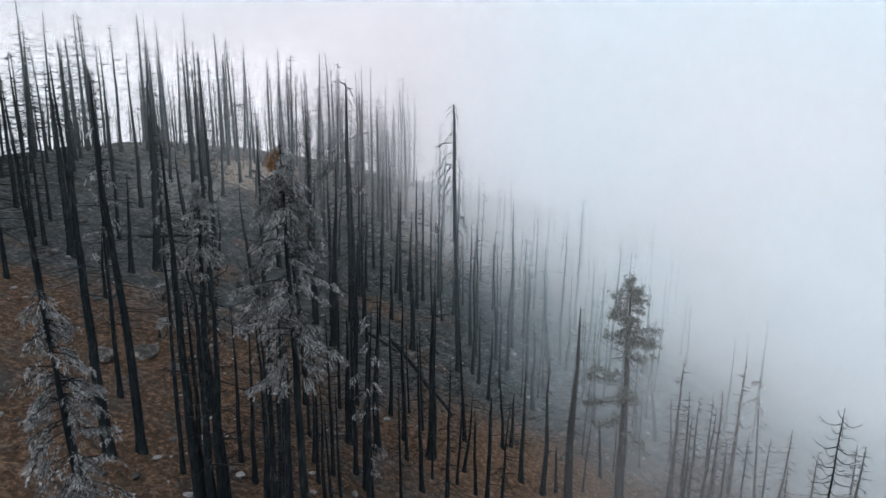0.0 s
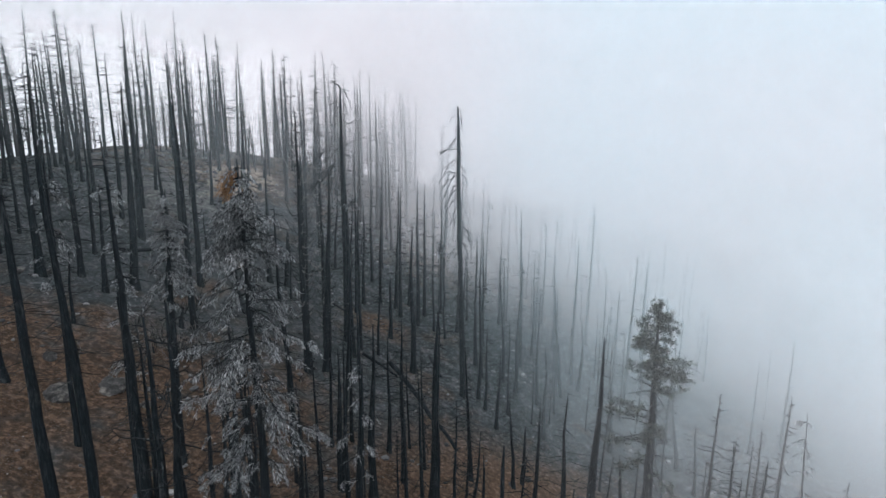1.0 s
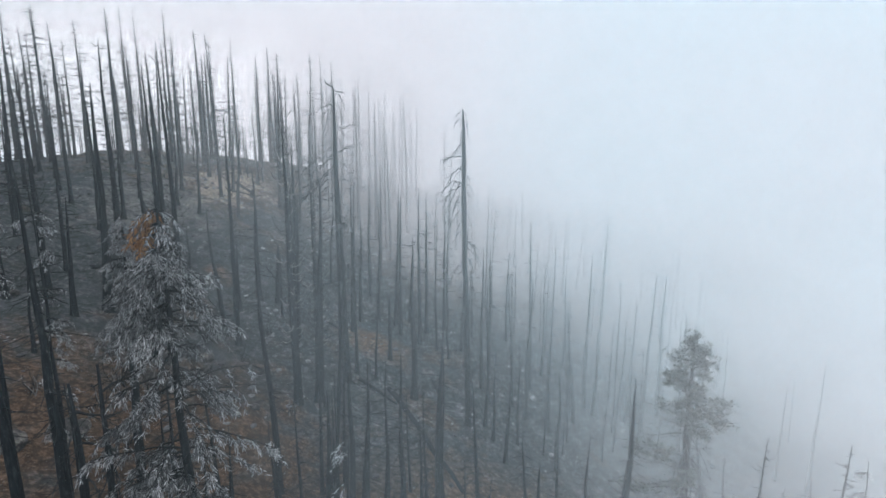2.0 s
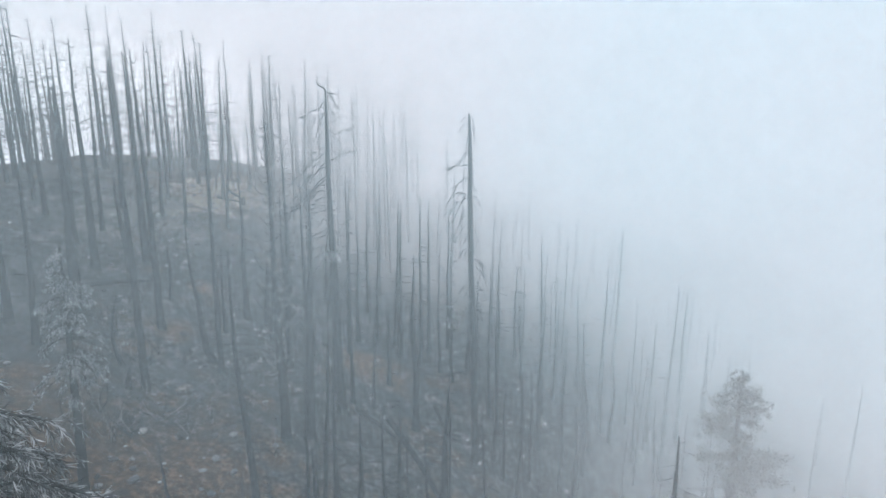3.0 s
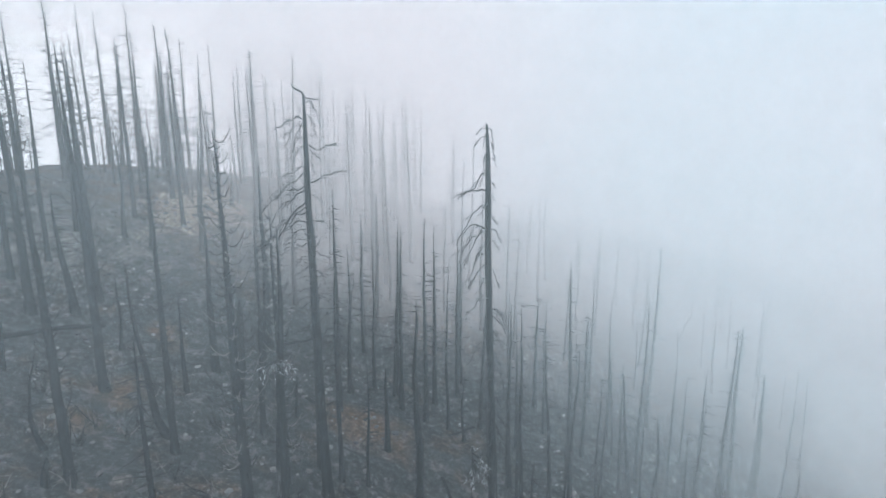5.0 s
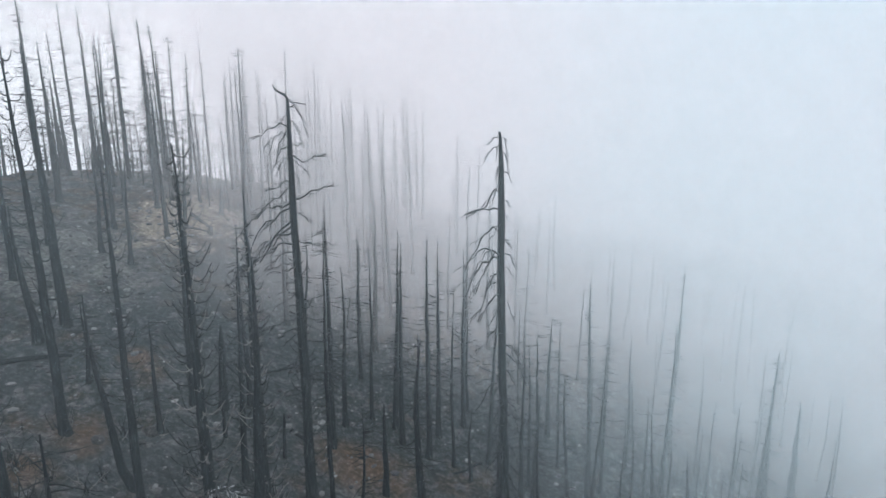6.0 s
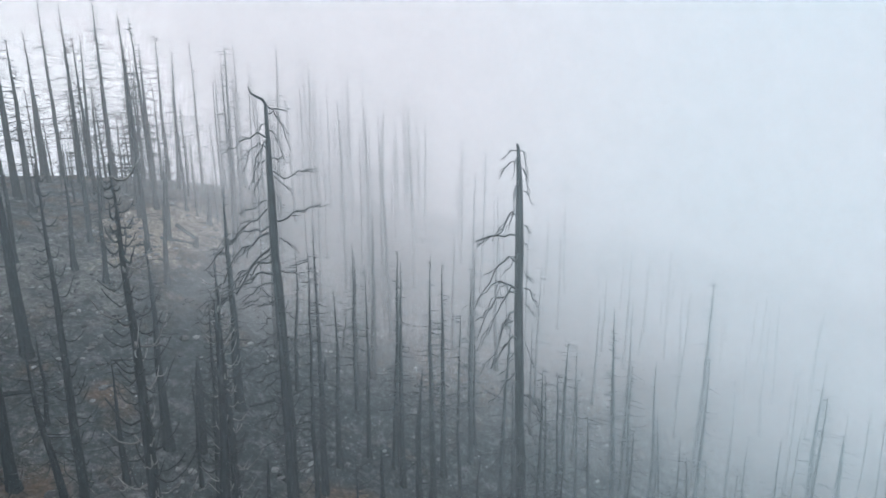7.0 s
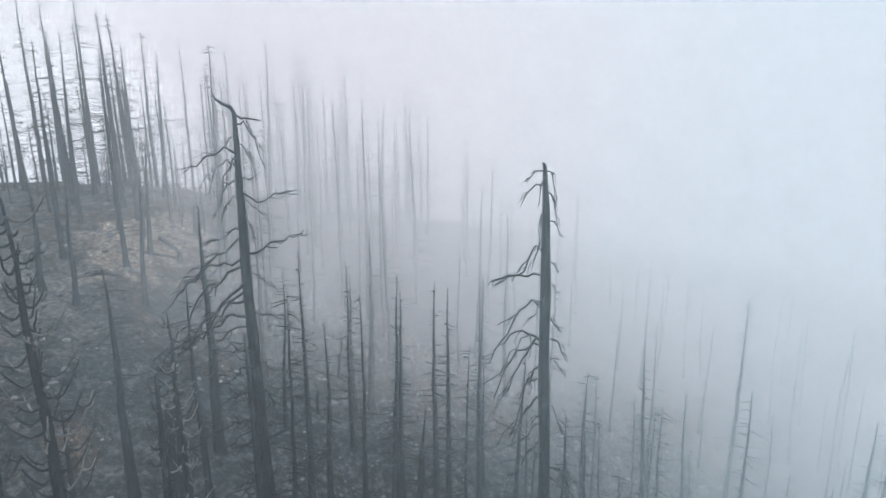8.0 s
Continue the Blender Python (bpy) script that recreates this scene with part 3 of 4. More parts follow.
great_snag(-10.01, 64.77, 25.3, (0.01, 0.0), 2, "charred snag with a bent broken top and long tangled limbs", (0.075, 0.16, 6.0), [
    (0.1, 10, 0.7, -0.05, 0.08, 0.035), (0.35, 5, 0.95, -1.7, -0.45, 0.03), (0.8, 200, 0.4, -0.5, -0.05, 0.022), (1.2, 15, 0.5, -0.9, -0.2, 0.024), (1.5, 183, 1.7, -0.5, -0.12, 0.034),
    (1.8, 175, 0.95, -1.9, -0.5, 0.032), (2.1, 190, 1.1, -1.4, -0.4, 0.03), (2.3, -5, 0.7, -0.15, 0.1, 0.026), (2.5, 170, 0.8, -1.5, -0.35, 0.03), (2.9, 2, 1.75, 0.1, 0.18, 0.036),
    (3.1, 20, 0.9, -0.5, 0.05, 0.028), (3.4, 188, 0.7, -1.1, -0.3, 0.026), (3.9, -15, 0.6, -0.8, -0.1, 0.026), (4.4, 178, 1.2, -0.5, -0.1, 0.034), (4.9, 165, 1.9, -1.1, -0.1, 0.04),
    (5.2, 8, 2.0, 0.75, 0.15, 0.042), (5.5, 195, 2.3, -1.5, -0.1, 0.045), (5.8, 176, 2.7, -1.9, -0.15, 0.05), (6.1, 20, 0.9, -0.5, -0.05, 0.03), (6.4, 186, 2.9, -2.4, -0.2, 0.05),
    (6.8, 170, 2.2, -1.3, -0.1, 0.042), (7.1, 200, 2.6, -2.2, -0.1, 0.045), (7.5, -10, 1.2, -0.4, 0.1, 0.034), (7.9, 180, 2.9, -1.6, 0.0, 0.05), (8.5, 160, 1.6, -1.0, 0.0, 0.038)],
    [(-0.12, 0.22, 0.075), (-0.38, 0.33, 0.062), (-0.62, 0.5, 0.045), (-0.72, 0.75, 0.022)], 9.0, (1.6, -0.7, 0.05, 0.036))
twiggy_tree(9.02, 72.76, 18.6, 0.20, (-0.18, 1.93), 3)
pole_tree(15.87, 76.17, 17.3, 0.18, (-0.01, 0.00), 4)
twiggy_tree(-5.90, 76.26, 16.1, 0.19, (0.53, 0.19), 5)
twiggy_tree(-5.22, 74.84, 16.1, 0.18, (0.07, 0.69), 6)
twiggy_tree(-3.12, 74.18, 17.6, 0.19, (-0.01, 0.00), 7)
twiggy_tree(-2.41, 76.88, 16.4, 0.19, (-0.02, 0.00), 8)
twiggy_tree(-0.37, 79.38, 15.7, 0.17, (-0.02, 0.00), 9)
pole_tree(-1.22, 74.14, 14.8, 0.12, (-0.02, 0.00), 10)
pole_tree(-8.62, 85.85, 14.3, 0.23, (0.27, 0.63), 11)
hooked_tree(-12.07, 55.84, 22.9, 0.26, (-0.21, -0.18), 12, count=135, reach=1.35, low=0.22, up=0.8, pale=0.3, thick=0.03, label="charred snag with many short limbs curving upwards")
hooked_tree(-10.60, 56.76, 18.5, 0.29, (0.75, 0.10), 13, thick=0.028)
ashen_tree(-5.33, 21.88, 22.8, 0.18, (-0.41, 0.06), 14, sprays=430, reach=2.0, low=0.60, rust=0.035, blades=34)
pole_tree(-18.67, 31.15, 21.2, 0.23, (-0.61, -0.05), 15)
pole_tree(-17.54, 32.35, 21.6, 0.21, (-0.75, 0.53), 16)
pole_tree(-12.68, 28.61, 20.5, 0.22, (-0.47, 0.06), 17)
twiggy_tree(-27.51, 40.56, 18.4, 0.21, (-0.69, -0.34), 19)
pole_tree(-29.82, 56.71, 9.5, 0.20, (0.42, 0.16), 20)
hooked_tree(-35.21, 56.63, 16.7, 0.30, (-0.12, -0.06), 21, thick=0.034)
hooked_tree(-32.74, 58.38, 18.1, 0.22, (0.01, 0.01), 22, thick=0.034)
twiggy_tree(-48.87, 121.01, 25.3, 0.24, (-0.07, 0.07), 23, 2.1, 0.25, 0.05)
twiggy_tree(-37.89, 106.51, 20.2, 0.29, (-0.30, 0.28), 24, 1.5, 0.25, 0.05)
twiggy_tree(-36.03, 112.41, 16.5, 0.21, (0.45, 0.96), 25, 1.7, 0.25, 0.05)
twiggy_tree(-38.56, 111.33, 16.6, 0.26, (-0.01, 0.00), 26, 1.9, 0.25, 0.05)
twiggy_tree(-56.24, 125.72, 26.3, 0.31, (0.00, 0.01), 27, 2.1, 0.25, 0.05)
twiggy_tree(-56.97, 122.47, 25.9, 0.24, (0.00, 0.01), 28, 1.5, 0.25, 0.05)
twiggy_tree(-47.59, 99.91, 21.2, 0.29, (-0.00, 0.00), 29, 1.7, 0.25, 0.05)
twiggy_tree(-58.98, 99.79, 17.6, 0.21, (-0.00, 0.00), 30, 1.9, 0.25, 0.05)
twiggy_tree(-42.94, 95.37, 16.2, 0.26, (-0.01, 0.00), 31, 2.1, 0.25, 0.05)
twiggy_tree(-57.18, 118.78, 12.7, 0.31, (-0.00, -0.02), 32, 1.5, 0.25, 0.05)
twiggy_tree(-27.10, 109.25, 16.4, 0.24, (-0.01, 0.00), 33, 1.7, 0.25, 0.05)
twiggy_tree(-10.37, 98.79, 19.5, 0.29, (-0.01, 0.00), 34, 1.9, 0.25, 0.05)
twiggy_tree(-42.20, 134.64, 26.8, 0.21, (0.00, 0.01), 35, 2.1, 0.25, 0.05)
twiggy_tree(-36.97, 132.88, 22.4, 0.26, (0.00, 0.00), 36, 1.5, 0.25, 0.05)
twiggy_tree(-33.72, 129.41, 23.0, 0.31, (0.00, 0.00), 37, 1.7, 0.25, 0.05)
twiggy_tree(-32.50, 147.82, 26.4, 0.24, (0.00, 0.01), 38, 1.9, 0.25, 0.05)
twiggy_tree(-21.82, 119.31, 17.5, 0.29, (-0.01, 0.00), 39, 2.1, 0.25, 0.05)
twiggy_tree(-16.76, 125.21, 18.5, 0.21, (-0.01, 0.00), 40, 1.5, 0.25, 0.05)
hooked_tree(-30.40, 74.81, 20.0, 0.28, (-0.22, -0.11), 41, thick=0.034)
hooked_tree(-24.68, 64.77, 22.6, 0.23, (-0.17, -0.07), 42, thick=0.034)
pole_tree(-28.58, 59.40, 18.4, 0.31, (0.59, 0.31), 43)
hooked_tree(-32.89, 70.19, 20.4, 0.25, (0.11, 0.05), 44, thick=0.034)
pole_tree(-20.03, 62.16, 11.4, 0.19, (-0.58, -0.22), 45, foot=0.9)
hooked_tree(-22.21, 56.52, 22.5, 0.21, (-0.13, -0.06), 46, thick=0.028)
pole_tree(-30.61, 63.66, 6.1, 0.14, (0.14, 0.05), 47)
pole_tree(-25.41, 58.10, 5.7, 0.11, (0.84, 0.37), 48, foot=0.9)
pole_tree(-20.35, 67.46, 7.7, 0.15, (0.07, -0.00), 49)
hooked_tree(-18.38, 60.98, 19.7, 0.19, (0.09, 0.03), 50, thick=0.028)
ashen_tree(-6.73, 41.34, 19.6, 0.12, (1.13, 0.19), 51, sprays=18, reach=0.4, low=0.965, blades=18)
ashen_tree(-0.54, 41.16, 19.8, 0.07, (0.12, -0.00), 52, sprays=18, reach=0.4, low=0.965, blades=18)
pole_tree(-3.19, 63.57, 15.5, 0.25, (0.02, 0.00), 53)
hooked_tree(-9.14, 62.18, 18.2, 0.27, (-0.24, -0.04), 54, thick=0.028)
pole_tree(-6.82, 64.79, 9.3, 0.11, (0.14, -0.01), 55)
stub_tree(-5.92, 69.05, 6.9, 0.18, (0.06, -0.03), 56)
pole_tree(-8.61, 64.25, 19.4, 0.14, (0.15, 0.02), 57)
hooked_tree(-14.23, 65.44, 13.8, 0.17, (0.45, 0.09), 58, thick=0.028)
pole_tree(3.57, 69.33, 15.3, 0.18, (-0.18, 0.00), 59)
pole_tree(4.09, 67.39, 16.3, 0.16, (-0.13, 0.00), 60)
pole_tree(7.32, 82.27, 11.3, 0.18, (0.07, -0.00), 61)
pole_tree(6.60, 68.19, 14.0, 0.16, (-0.60, 0.05), 62)
pole_tree(7.83, 67.01, 14.8, 0.18, (0.27, -0.04), 63)
pole_tree(13.19, 68.86, 13.3, 0.19, (-1.19, 0.22), 64)
pole_tree(15.89, 71.76, 9.3, 0.20, (-0.00, -0.00), 65)
pole_tree(25.07, 77.74, 17.7, 0.24, (-0.15, 0.05), 66)
pole_tree(28.78, 80.22, 13.1, 0.33, (-0.03, 0.01), 67)
pole_tree(25.06, 67.79, 12.9, 0.17, (0.06, -0.05), 68)
living_pine(15.15, 45.58, 21.1, 0.33, (-0.48, -0.51), 69)
hooked_tree(14.77, 21.21, 21.0, 0.10, (0.39, -0.20), 70, count=80, reach=1.15, low=0.55, up=0.1, thick=0.016, label="small charred conifer top with bristling bare twigs")
pole_tree(9.65, 40.33, 17.9, 0.29, (-0.04, 0.05), 71)
stub_tree(3.17, 36.05, 10.3, 0.15, (0.08, -0.01), 72)
pole_tree(4.04, 60.58, 8.6, 0.13, (0.15, -0.03), 73)
pole_tree(4.95, 57.86, 7.9, 0.16, (0.23, -0.04), 74)
pole_tree(5.63, 49.13, 8.4, 0.13, (-0.49, 0.01), 75)
stub_tree(6.47, 50.16, 5.1, 0.14, (0.12, -0.05), 76)
pole_tree(9.93, 60.03, 10.2, 0.19, (-0.30, 0.01), 77)
pole_tree(8.44, 44.25, 12.0, 0.18, (0.10, -0.03), 78)
stub_tree(9.69, 45.13, 4.2, 0.13, (-0.12, -0.04), 79)
pole_tree(6.75, 45.00, 10.5, 0.16, (-0.05, -0.02), 80)
pole_tree(16.95, 61.55, 12.3, 0.17, (-0.46, 0.07), 81)
stub_tree(14.73, 49.85, 5.9, 0.14, (-0.47, 0.05), 82)
pole_tree(24.45, 62.69, 9.5, 0.20, (-1.01, 0.23), 83)
pole_tree(24.62, 58.61, 7.8, 0.16, (-0.38, 0.07), 84)
hooked_tree(14.28, 31.54, 14.9, 0.15, (0.03, -0.03), 85, count=50, reach=1.0, up=0.15, thick=0.02)
hooked_tree(15.80, 33.38, 15.4, 0.14, (0.61, -0.23), 86, count=50, reach=1.0, up=0.15, thick=0.02)
hooked_tree(28.77, 55.22, 5.8, 0.18, (-0.08, -0.02), 87, count=50, reach=1.0, up=0.15, thick=0.02)
ashen_tree(24.53, 40.69, 18.1, 0.13, (-1.29, 0.49), 88, sprays=48, reach=1.2, low=0.6, blades=20)
hooked_tree(19.91, 33.76, 14.9, 0.13, (0.29, -0.14), 89, count=50, reach=1.0, up=0.15, thick=0.02)
pole_tree(1.90, 43.54, 6.9, 0.12, (0.65, -0.06), 90)
stub_tree(2.76, 40.95, 7.0, 0.11, (-0.23, -0.03), 91)
pole_tree(-2.88, 44.76, 12.4, 0.18, (-0.11, -0.02), 92)
pole_tree(-0.72, 43.96, 14.3, 0.30, (0.25, -0.01), 93)
pole_tree(-4.91, 36.91, 15.1, 0.22, (0.09, -0.00), 94)
pole_tree(-4.76, 41.83, 12.4, 0.23, (0.08, -0.01), 95)
pole_tree(-6.75, 41.41, 10.1, 0.22, (-0.05, -0.03), 96)
limbed_tree(-11.71, 27.87, 14.0, 0.20, (-0.08, -0.04), 97, count=26, reach=2.0, low=0.3, hook=0.6, droop=0.1)
limbed_tree(-11.31, 27.95, 14.7, 0.20, (0.34, 0.08), 98, count=26, reach=2.0, low=0.3, hook=0.6, droop=0.1)
pole_tree(-12.57, 29.04, 13.1, 0.14, (-0.15, -0.06), 99)
pole_tree(-8.72, 27.80, 13.2, 0.18, (-0.19, 0.06), 100)
pole_tree(-8.00, 28.04, 13.4, 0.12, (0.06, -0.00), 101)
ashen_tree(-11.13, 18.17, 16.3, 0.21, (-1.09, -0.53), 102, sprays=330, reach=1.6, low=0.45, blades=32)
ashen_tree(-16.12, 38.90, 16.5, 0.21, (0.42, 0.21), 103, sprays=280, reach=1.7, low=0.62, blades=30)
ashen_tree(-21.02, 36.92, 17.9, 0.12, (0.24, -0.02), 104, sprays=110, reach=1.0, low=0.5, blades=22)
ashen_tree(-14.88, 31.66, 18.6, 0.11, (0.16, -0.08), 105, sprays=110, reach=1.0, low=0.5, blades=22)
ashen_tree(-3.72, 28.00, 15.4, 0.13, (0.32, 0.02), 106, sprays=64, reach=1.0, low=0.4, blades=18)
twiggy_tree(-9.14, 164.81, 34.1, 0.17, (-0.21, -0.03), 107)
stub_tree(-22.99, 55.35, 1.6, 0.21, (0.40, 0.13), 108)
hooked_tree(-11.50, 61.11, 18.2, 0.21, (0.03, 0.00), 109, count=110, reach=1.2, low=0.15, up=0.65, pale=0.5, thick=0.026, label="charred snag with many curled bleached twigs")

pole_tree(-27.24, 88.78, 11.9, 0.18, (0.93, 0.0), 400)
pole_tree(-31.23, 86.28, 10.4, 0.17, (0.59, 0.0), 401)
pole_tree(-34.12, 86.88, 9.3, 0.19, (0.23, 0.0), 402)
pole_tree(-30.42, 96.75, 10.7, 0.18, (0.68, 0.0), 403)
stub_tree(-28.97, 103.46, 3.4, 0.26, (0.24, 0.0), 404)
pole_tree(-16.74, 85.60, 11.9, 0.19, (0.04, 0.0), 405)
pole_tree(-13.90, 80.71, 11.6, 0.12, (0.53, 0.0), 406)
twiggy_tree(-9.33, 81.13, 13.5, 0.14, (0.10, 0.0), 407)
pole_tree(-7.80, 76.67, 14.2, 0.14, (0.18, 0.0), 408)
pole_tree(-11.63, 88.54, 3.9, 0.10, (0.33, 0.0), 409)
stub_tree(-12.28, 83.46, 1.9, 0.13, (0.07, 0.0), 410)
pole_tree(-16.22, 72.81, 13.4, 0.17, (-0.02, 0.0), 411)
twiggy_tree(-16.98, 76.57, 15.8, 0.27, (0.23, 0.0), 412)
stub_tree(-17.76, 71.65, 6.2, 0.28, (0.32, 0.0), 413)
pole_tree(-19.44, 70.83, 13.4, 0.23, (0.05, 0.0), 414)
pole_tree(-30.54, 71.83, 9.6, 0.23, (-0.63, 0.0), 415)
stub_tree(-12.73, 68.94, 3.3, 0.13, (0.09, 0.0), 416)
pole_tree(-9.57, 74.60, 12.8, 0.17, (0.15, 0.0), 417)
twiggy_tree(-10.01, 71.78, 17.9, 0.18, (0.17, 0.0), 418)
pole_tree(-9.72, 84.56, 11.4, 0.18, (-0.01, 0.0), 419)
pole_tree(-4.40, 78.11, 7.3, 0.16, (0.43, 0.0), 420)
pole_tree(0.09, 73.01, 5.9, 0.13, (-0.03, 0.0), 421)
pole_tree(-16.63, 68.80, 7.3, 0.10, (0.07, 0.0), 422)
pole_tree(-33.22, 70.54, 8.2, 0.25, (0.20, 0.0), 423)
pole_tree(-26.04, 69.66, 5.7, 0.12, (0.29, 0.0), 424)
pole_tree(-29.24, 50.83, 6.2, 0.12, (0.30, 0.0), 425)
stub_tree(-30.05, 56.97, 3.7, 0.16, (0.39, 0.0), 426)
pole_tree(-10.73, 44.88, 17.2, 0.19, (-0.52, 0.0), 427)
pole_tree(-4.28, 48.11, 10.1, 0.14, (0.08, 0.0), 428)
pole_tree(-6.95, 24.2, 15.5, 0.16, (0.2, 0.1), 301)
pole_tree(-6.2, 23.2, 14.5, 0.14, (-0.2, 0.2), 302)
pole_tree(-7.7, 25.3, 16.5, 0.16, (0.1, 0), 303)


# ---- the wood behind: alike trees, copied ----
TAKEN = [(o.location.x, o.location.y) for o in scene.objects if o.type == "EMPTY"]


def scatter(count, x0, x1, y0, y1, gap, seed, kinds, low=0.75, high=1.15):
    rng = random.Random(seed)
    made = tries = 0
    while made < count and tries < count * 40:
        tries += 1
        x, y = rng.uniform(x0, x1), rng.uniform(y0, y1)
        if any((x - a) ** 2 + (y - b) ** 2 < gap * gap for a, b in TAKEN):
            continue
        TAKEN.append((x, y))
        k = rng.uniform(low, high)
        m = Matrix.LocRotScale((x, y, ground_z(x, y)), Euler((rng.gauss(0, 0.02), rng.gauss(0, 0.02), rng.uniform(0, 6.28))), (k, k, k))
        copy_thing(rng.choice(kinds), m)
        made += 1


POLES = [pole_tree(-20, 99, 15, 0.15, (0.3, 0), 501), pole_tree(-42, 78, 17, 0.18, (-0.2, 0.2), 502), pole_tree(6, 90, 14, 0.13, (0.2, 0), 503), pole_tree(-50, 96, 19, 0.2, (0, 0.3), 504)]
BRUSHES = [twiggy_tree(-12, 104, 16, 0.18, (0.2, 0), 505, 1.4, 0.25, 0.042), twiggy_tree(-44, 112, 19, 0.2, (0, 0.2), 506, 2.0, 0.2, 0.05), twiggy_tree(14, 88, 15, 0.15, (0.1, 0), 507, 1.4, 0.25, 0.04), twiggy_tree(-62, 110, 21, 0.22, (0, 0), 508, 2.2, 0.2, 0.052)]
TAKEN += [(o.location.x, o.location.y) for o in POLES + BRUSHES]
scatter(38, -75, -38, 86, 150, 3.0, 1, POLES[:1] + POLES[3:] + BRUSHES * 3)
scatter(70, -38, -6, 92, 150, 2.6, 2, POLES[2:] + BRUSHES * 2)
scatter(60, -4, 45, 72, 130, 2.8, 4, POLES + BRUSHES[:1] + BRUSHES[2:3], 0.6, 1.05)
scatter(16, -70, -40, 62, 86, 3.2, 5, POLES + BRUSHES[:2], 0.7, 1.05)
scatter(14, 4, 30, 46, 70, 2.4, 6, POLES[:3], 0.35, 0.75)
scatter(24, 0, 22, 60, 86, 1.8, 8, POLES[:3] + BRUSHES[:1], 0.55, 0.95)


THICKET = [twiggy_tree(-9.4, 33.0, 11.0, 0.13, (0.3, 0), 601, 0.8, 0.15, 0.02), twiggy_tree(-6.6, 31.5, 9.5, 0.11, (-0.2, 0), 602, 0.7, 0.15, 0.02)]
TAKEN += [(o.location.x, o.location.y) for o in THICKET]
scatter(20, -64, -36, 52, 86, 2.6, 11, POLES[1:2] + POLES[3:] + BRUSHES[:2] * 2, 0.85, 1.2)
scatter(46, -66, -16, 100, 122, 1.5, 12, BRUSHES, 0.22, 0.6)
scatter(16, -54, -34, 46, 76, 2.2, 14, BRUSHES, 0.75, 1.1)
scatter(13, -14, -4, 26, 41, 1.3, 10, THICKET, 0.75, 1.25)
scatter(14, -9, 4, 34, 50, 1.5, 15, BRUSHES[:1] + BRUSHES[2:3] + POLES[:1], 0.55, 0.8)
scatter(14, 14, 27, 31, 45, 1.5, 16, BRUSHES[:1] + BRUSHES[2:3], 0.85, 1.15)


# ---- rubble, boulders and logs ----
def build_rubble():
    rng = random.Random(77)
    buf = Buf()
    for _ in range(20000):
        x, y = rng.uniform(-48, 30), rng.uniform(22, 108)
        if y < 62 and rng.random() < 0.6 or noise.noise(Vector((x * 0.12, y * 0.12, 5.5))) < rng.uniform(-0.35, 0.4):
            continue
        r = 0.05 + 0.3 * rng.random() ** 4
        buf.lump((x, y, ground_z(x, y) + 0.25 * r), r, rng, rng.uniform(0.35, 0.65))
    ob = new("rubble", buf.mesh("rubble", STONE, False))
    tagged(ob, "loose pale and sooty stones strewn over burnt soil", "rubble", kind="stuff")


build_rubble()


def boulder(x, y, r, seed):
    rng = random.Random(seed)
    bm = bmesh.new()
    bmesh.ops.create_icosphere(bm, subdivisions=3, radius=r)
    sx, sy, sz = rng.uniform(0.8, 1.4), rng.uniform(0.7, 1.1), rng.uniform(0.5, 0.75)
    for v in bm.verts:
        q = v.co / r
        k = 1 + 0.38 * noise.noise(q * 1.1 + Vector((seed * 3.7, 0, 0))) + 0.16 * noise.noise(q * 3.0 + Vector((0, seed * 2.1, 0)))
        k = min(k, 1.08 + 0.1 * noise.noise(q * 0.9 + Vector((0, 0, seed))))
        v.co = Vector((v.co.x * sx, v.co.y * sy, v.co.z * sz)) * k
    me = bpy.data.meshes.new("boulder")
    bm.to_mesh(me)
    bm.free()
    me.materials.append(ROCK)
    ob = new("boulder", me)
    ob.matrix_basis = pose(x, y, ground_z(x, y) + 0.1 * r, rng.uniform(-12, 12), rng.uniform(-12, 12), rng.uniform(0, 360))
    return tagged(ob, "soot-stained angular boulder half sunk in the slope", "boulder", "boulders on the slope")


def fallen_log(x, y, length, r, az, seed):
    rng = random.Random(seed)
    buf = Buf()
    n = 9
    pts = []
    for i in range(n + 1):
        s = i / n - 0.5
        px, py = x + math.cos(az) * length * s, y + math.sin(az) * length * s
        pts.append(Vector((px - x, py - y, ground_z(px, py) - ground_z(x, y) + r * 0.6 + rng.uniform(-0.02, 0.05))))
    buf.tube(pts, [r * (1.1 - 0.5 * i / n) for i in range(n + 1)], 8, rng, 0.1)
    for _ in range(5):
        limb(buf, along(pts, rng.uniform(0.2, 0.95)), rng.uniform(0, 6.28), rng.uniform(0.3, 0.9), 0.02, rng, 0.6, 0.1, 0.1, 0, 4)
    ob = new("fallen_log", buf.mesh("fallen_log", BARK))
    ob.location = (x, y, ground_z(x, y))
    return tagged(ob, "charred fallen trunk lying across the burnt ground", "log", "fallen logs")


def burnt_shrub(x, y, size, seed):
    """Bent bare stems of a burnt bush, forking upwards."""
    rng = random.Random(seed)
    t = tree_base("burnt_shrub", x, y, "burnt leafless shrub of bent blackened and bleached stems", "shrub", "burnt shrubs")
    for i in range(rng.randint(5, 9)):
        buf = Buf()
        a = rng.uniform(0, 6.28)
        limb(buf, (rng.uniform(-0.2, 0.2), rng.uniform(-0.2, 0.2), -0.15), a, size * rng.uniform(0.6, 1.2), 0.042 * rng.uniform(0.6, 1.2), rng, rng.uniform(0.9, 2.6), -0.1, 0.25, rng.randint(3, 6), 5, 0.35)
        part("stem", buf, PALE if rng.random() < 0.35 else TWIG, t)
    return t


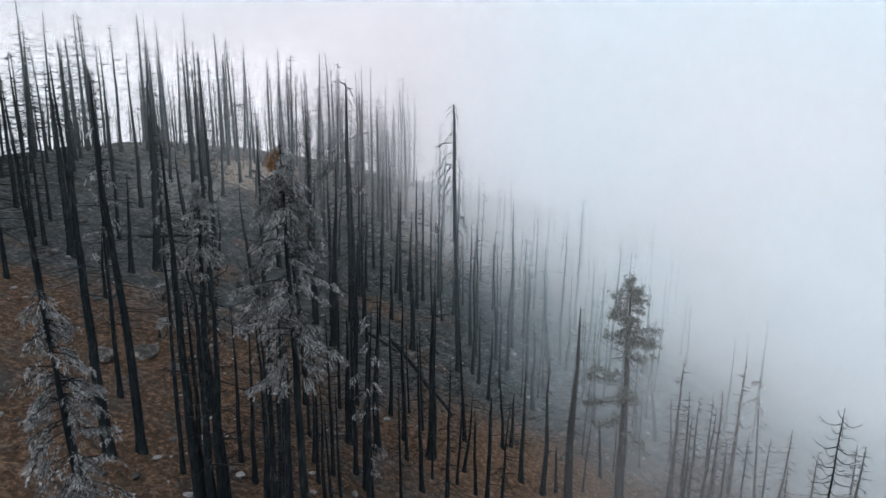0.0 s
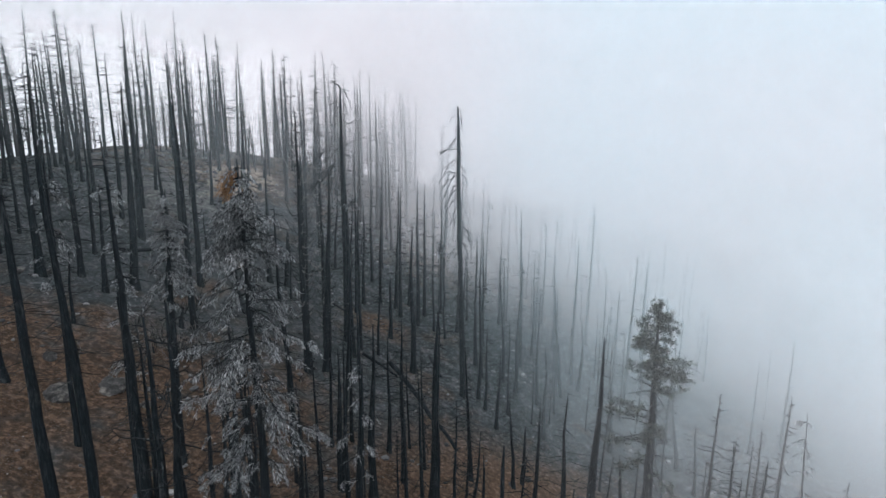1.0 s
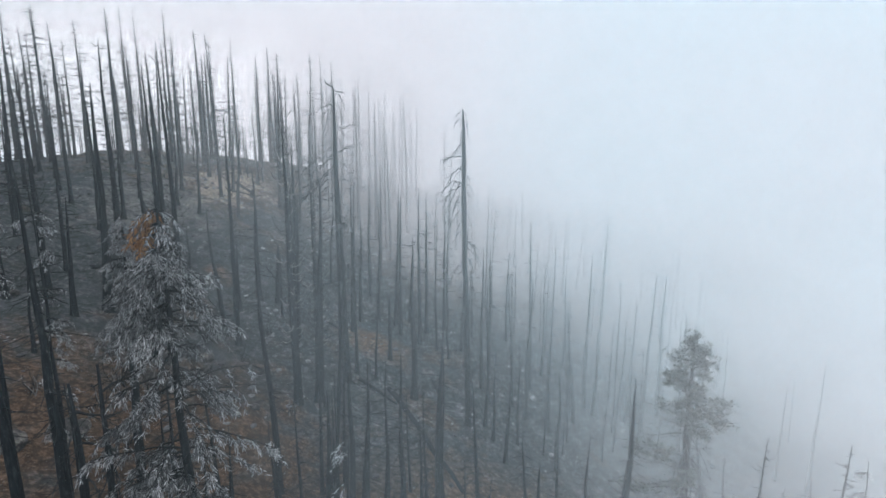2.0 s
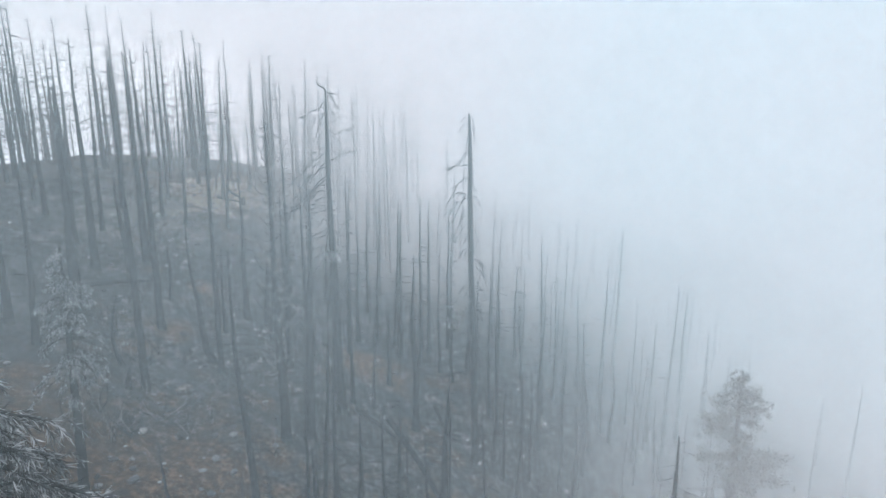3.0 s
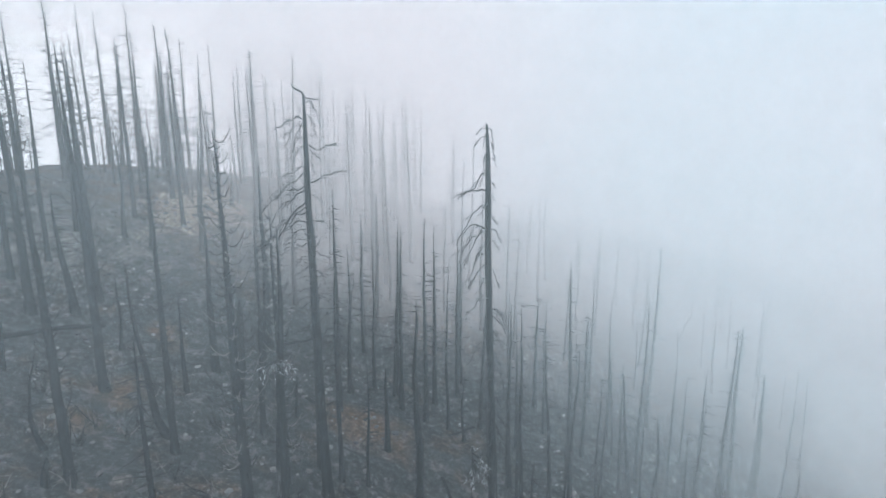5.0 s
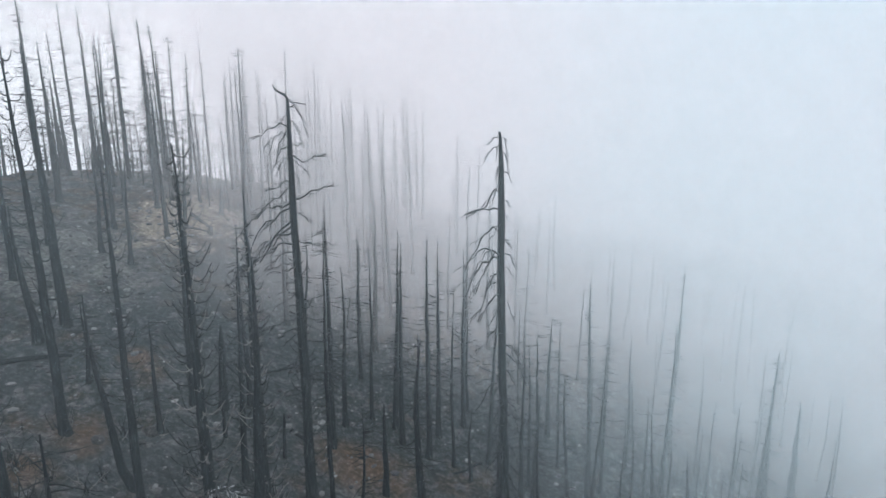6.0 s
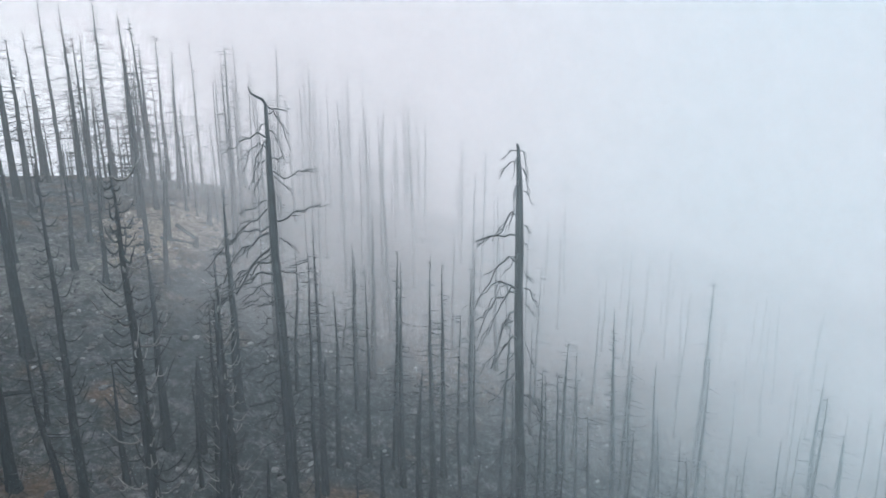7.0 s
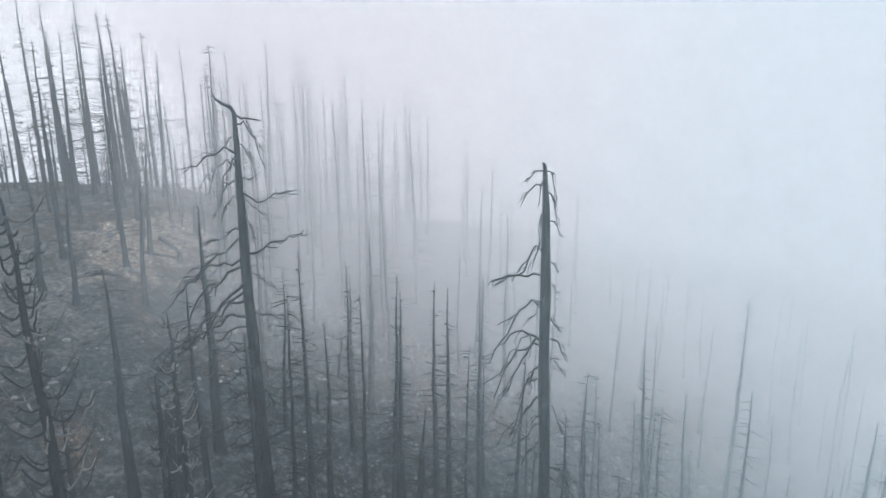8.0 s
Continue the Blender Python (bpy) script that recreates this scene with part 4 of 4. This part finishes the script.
boulder(-24.5, 41.0, 1.0, 1)
boulder(-23.0, 44.2, 0.9, 2)
boulder(-20.0, 43.0, 0.5, 3)
boulder(-19.7, 57.0, 0.6, 5)
boulder(-27.5, 45.0, 0.6, 4)
_r = random.Random(5)
for _i in range(36):
    boulder(_r.uniform(-40, 14), _r.uniform(40, 92), _r.uniform(0.25, 0.55), 10 + _i)
for _i in range(20):
    burnt_shrub(_r.uniform(-30, -12), _r.uniform(44, 66), _r.uniform(1.2, 2.6), 200 + _i)
for _i, (_x, _y, _s) in enumerate(((-22.9, 50.0, 3.2), (-23.1, 52.2, 3.0), (-21.2, 50.0, 3.2), (-21.8, 56.0, 2.6), (-19.8, 53.5, 3.0), (-17.5, 52.7, 2.4), (-25.9, 53.9, 2.4), (-20.6, 51.0, 2.2), (-24.8, 65.2, 2.2), (-20.5, 67.2, 2.0), (-24.0, 59.4, 1.8), (-26.3, 46.1, 1.8))):
    burnt_shrub(_x, _y, _s, 300 + _i)
fallen_log(-29.8, 99.4, 3.0, 0.2, -0.52, 1)
stub_tree(-28.1, 97.2, 1.0, 0.3, (0.3, 0.0), 450)
fallen_log(-29.5, 97.0, 3.5, 0.14, 0.4, 2)
fallen_log(-2.2, 57.6, 13.5, 0.24, -1.065, 3)
fallen_log(-6.4, 62.0, 4.2, 0.16, -0.53, 6)
fallen_log(-30.8, 68.6, 8.0, 0.22, 0.886, 4)
fallen_log(-1.0, 66.0, 4.0, 0.15, 1.9, 5)
for _i in range(12):
    fallen_log(_r.uniform(-36, 10), _r.uniform(44, 96), _r.uniform(1.5, 4.0), _r.uniform(0.06, 0.14), _r.uniform(0, 6.28), 40 + _i)


# ---- fog ----
def fog_sheet(name, x0, x1, z0, z1, y, material, seed, wave=2.0, nx=36, nz=20):
    buf = Buf()
    for j in range(nz + 1):
        for i in range(nx + 1):
            x, z = x0 + (x1 - x0) * i / nx, z0 + (z1 - z0) * j / nz
            buf.v.append((x, y + wave * noise.noise(Vector((x * 0.045, z * 0.06, seed))), z))
    for j in range(nz):
        for i in range(nx):
            q = j * (nx + 1) + i
            buf.f.append((q, q + 1, q + nx + 2, q + nx + 1))
    ob = new(name, buf.mesh(name, material))
    return tagged(ob, "pale blue-grey fog bank hanging over the slope", "fog", "fog banks", "stuff")


THIN = bank_material("hill_fog", 0.125, -6.0, 20.0, 0.10, HAZE, 11.0)
THICK = bank_material("valley_fog", 0.066, 2.0, 20.0, 0.0, MIST, 13.0)
FAR = bank_material("far_fog", 0.22, -31.0, -6.0, 0.11, FOG, 4.0)
for _i, _y in enumerate((23.0, 31.0, 39.0, 46.0)):
    fog_sheet("fog_bank", 1.5, 150.0, -60.0, 90.0, _y, THICK, 3.3 * _i, 0.5)
banks = []
for _i, _y in enumerate((53.0, 59.0, 65.0, 71.0, 77.0)):
    fog_sheet("fog_bank", -130.0, 200.0, -60.0, 110.0, _y, THIN, 20 + 3.3 * _i)
for _i, _y in enumerate((83.0, 88.0, 94.0, 100.0, 107.0, 115.0, 125.0, 138.0, 155.0, 178.0)):
    banks.append(fog_sheet("fog_bank", -260.0, 360.0, -90.0, 160.0, _y, FAR, 60 + 3.3 * _i, 2.0))


def back_material():
    """Fog far behind the ridge, closing the view towards the valley."""
    n = Nodes("distant_fog")
    p = n.add("NewGeometry").outputs["Position"]
    return fog_shader(n, n.ease(n.math("MULTIPLY_ADD", n.noise(p, 0.012, 2), 60.0, n.add("SeparateXYZ", Vector=p).outputs["X"]), -170.0, 60.0, 0.0, 0.22), FOG)


BACK = back_material()
for _i in range(8):
    fog_sheet("fog_bank", -320.0, 700.0, -120.0, 260.0, 195.0 + 14 * _i, BACK, 99.0 + 2.7 * _i, 4.0, 24, 12)


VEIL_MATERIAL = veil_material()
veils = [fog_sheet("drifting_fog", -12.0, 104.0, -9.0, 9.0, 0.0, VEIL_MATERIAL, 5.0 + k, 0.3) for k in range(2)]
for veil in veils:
    tagged(veil, "thin fog sheet drifting just ahead of the camera")


def patch_material():
    """A soft-edged cloud of fog."""
    n = Nodes("fog_patch")
    o = n.add("TexCoord").outputs["Object"]
    q = n.add("Mapping", Vector=o, Scale=(1 / 26.0, 0.0, 1 / 17.0)).outputs[0]
    far = n.add("VectorMath", Vector=q)
    far.operation = "LENGTH"
    edge = n.math("MULTIPLY_ADD", n.noise(o, 0.07, 3, 0.5), 0.6, n.math("ADD", far.outputs["Value"], -0.3))
    return fog_shader(n, n.ease(edge, 0.15, 1.0, 0.23, 0.0), FOG)


PATCH = patch_material()
patches = [fog_sheet("drifting_fog", -28.0, 28.0, -22.0, 22.0, 0.0, PATCH, 40.0 + k, 1.0) for k in range(2)]
for veil in patches:
    tagged(veil, "soft cloud of fog drifting in from the valley")
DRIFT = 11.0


def motions():
    """Fog drifting across from the valley side; veils also ride ahead of the camera."""
    for bank in banks:
        walk(bank, [(0, pose(20, 0, 0)), (2, pose(10, 0, 0)), (4, pose(1, 0, 0)), (8, pose(0, 0, 0))])
    # veils follow PATH at a fixed distance ahead: added haze over the whole view
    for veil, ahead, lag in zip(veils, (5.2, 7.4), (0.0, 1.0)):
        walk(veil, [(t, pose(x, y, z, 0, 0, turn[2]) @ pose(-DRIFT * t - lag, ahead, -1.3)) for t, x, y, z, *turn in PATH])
    for veil, y in zip(patches, (35.0, 42.0)):
        walk(veil, [(0, pose(56, y, 12)), (1, pose(42, y, 12)), (2, pose(31, y, 12)), (3.5, pose(22, y, 12)), (4.7, pose(24, y, 12)), (6, pose(32, y, 12)), (8, pose(35, y, 12))])


motions()
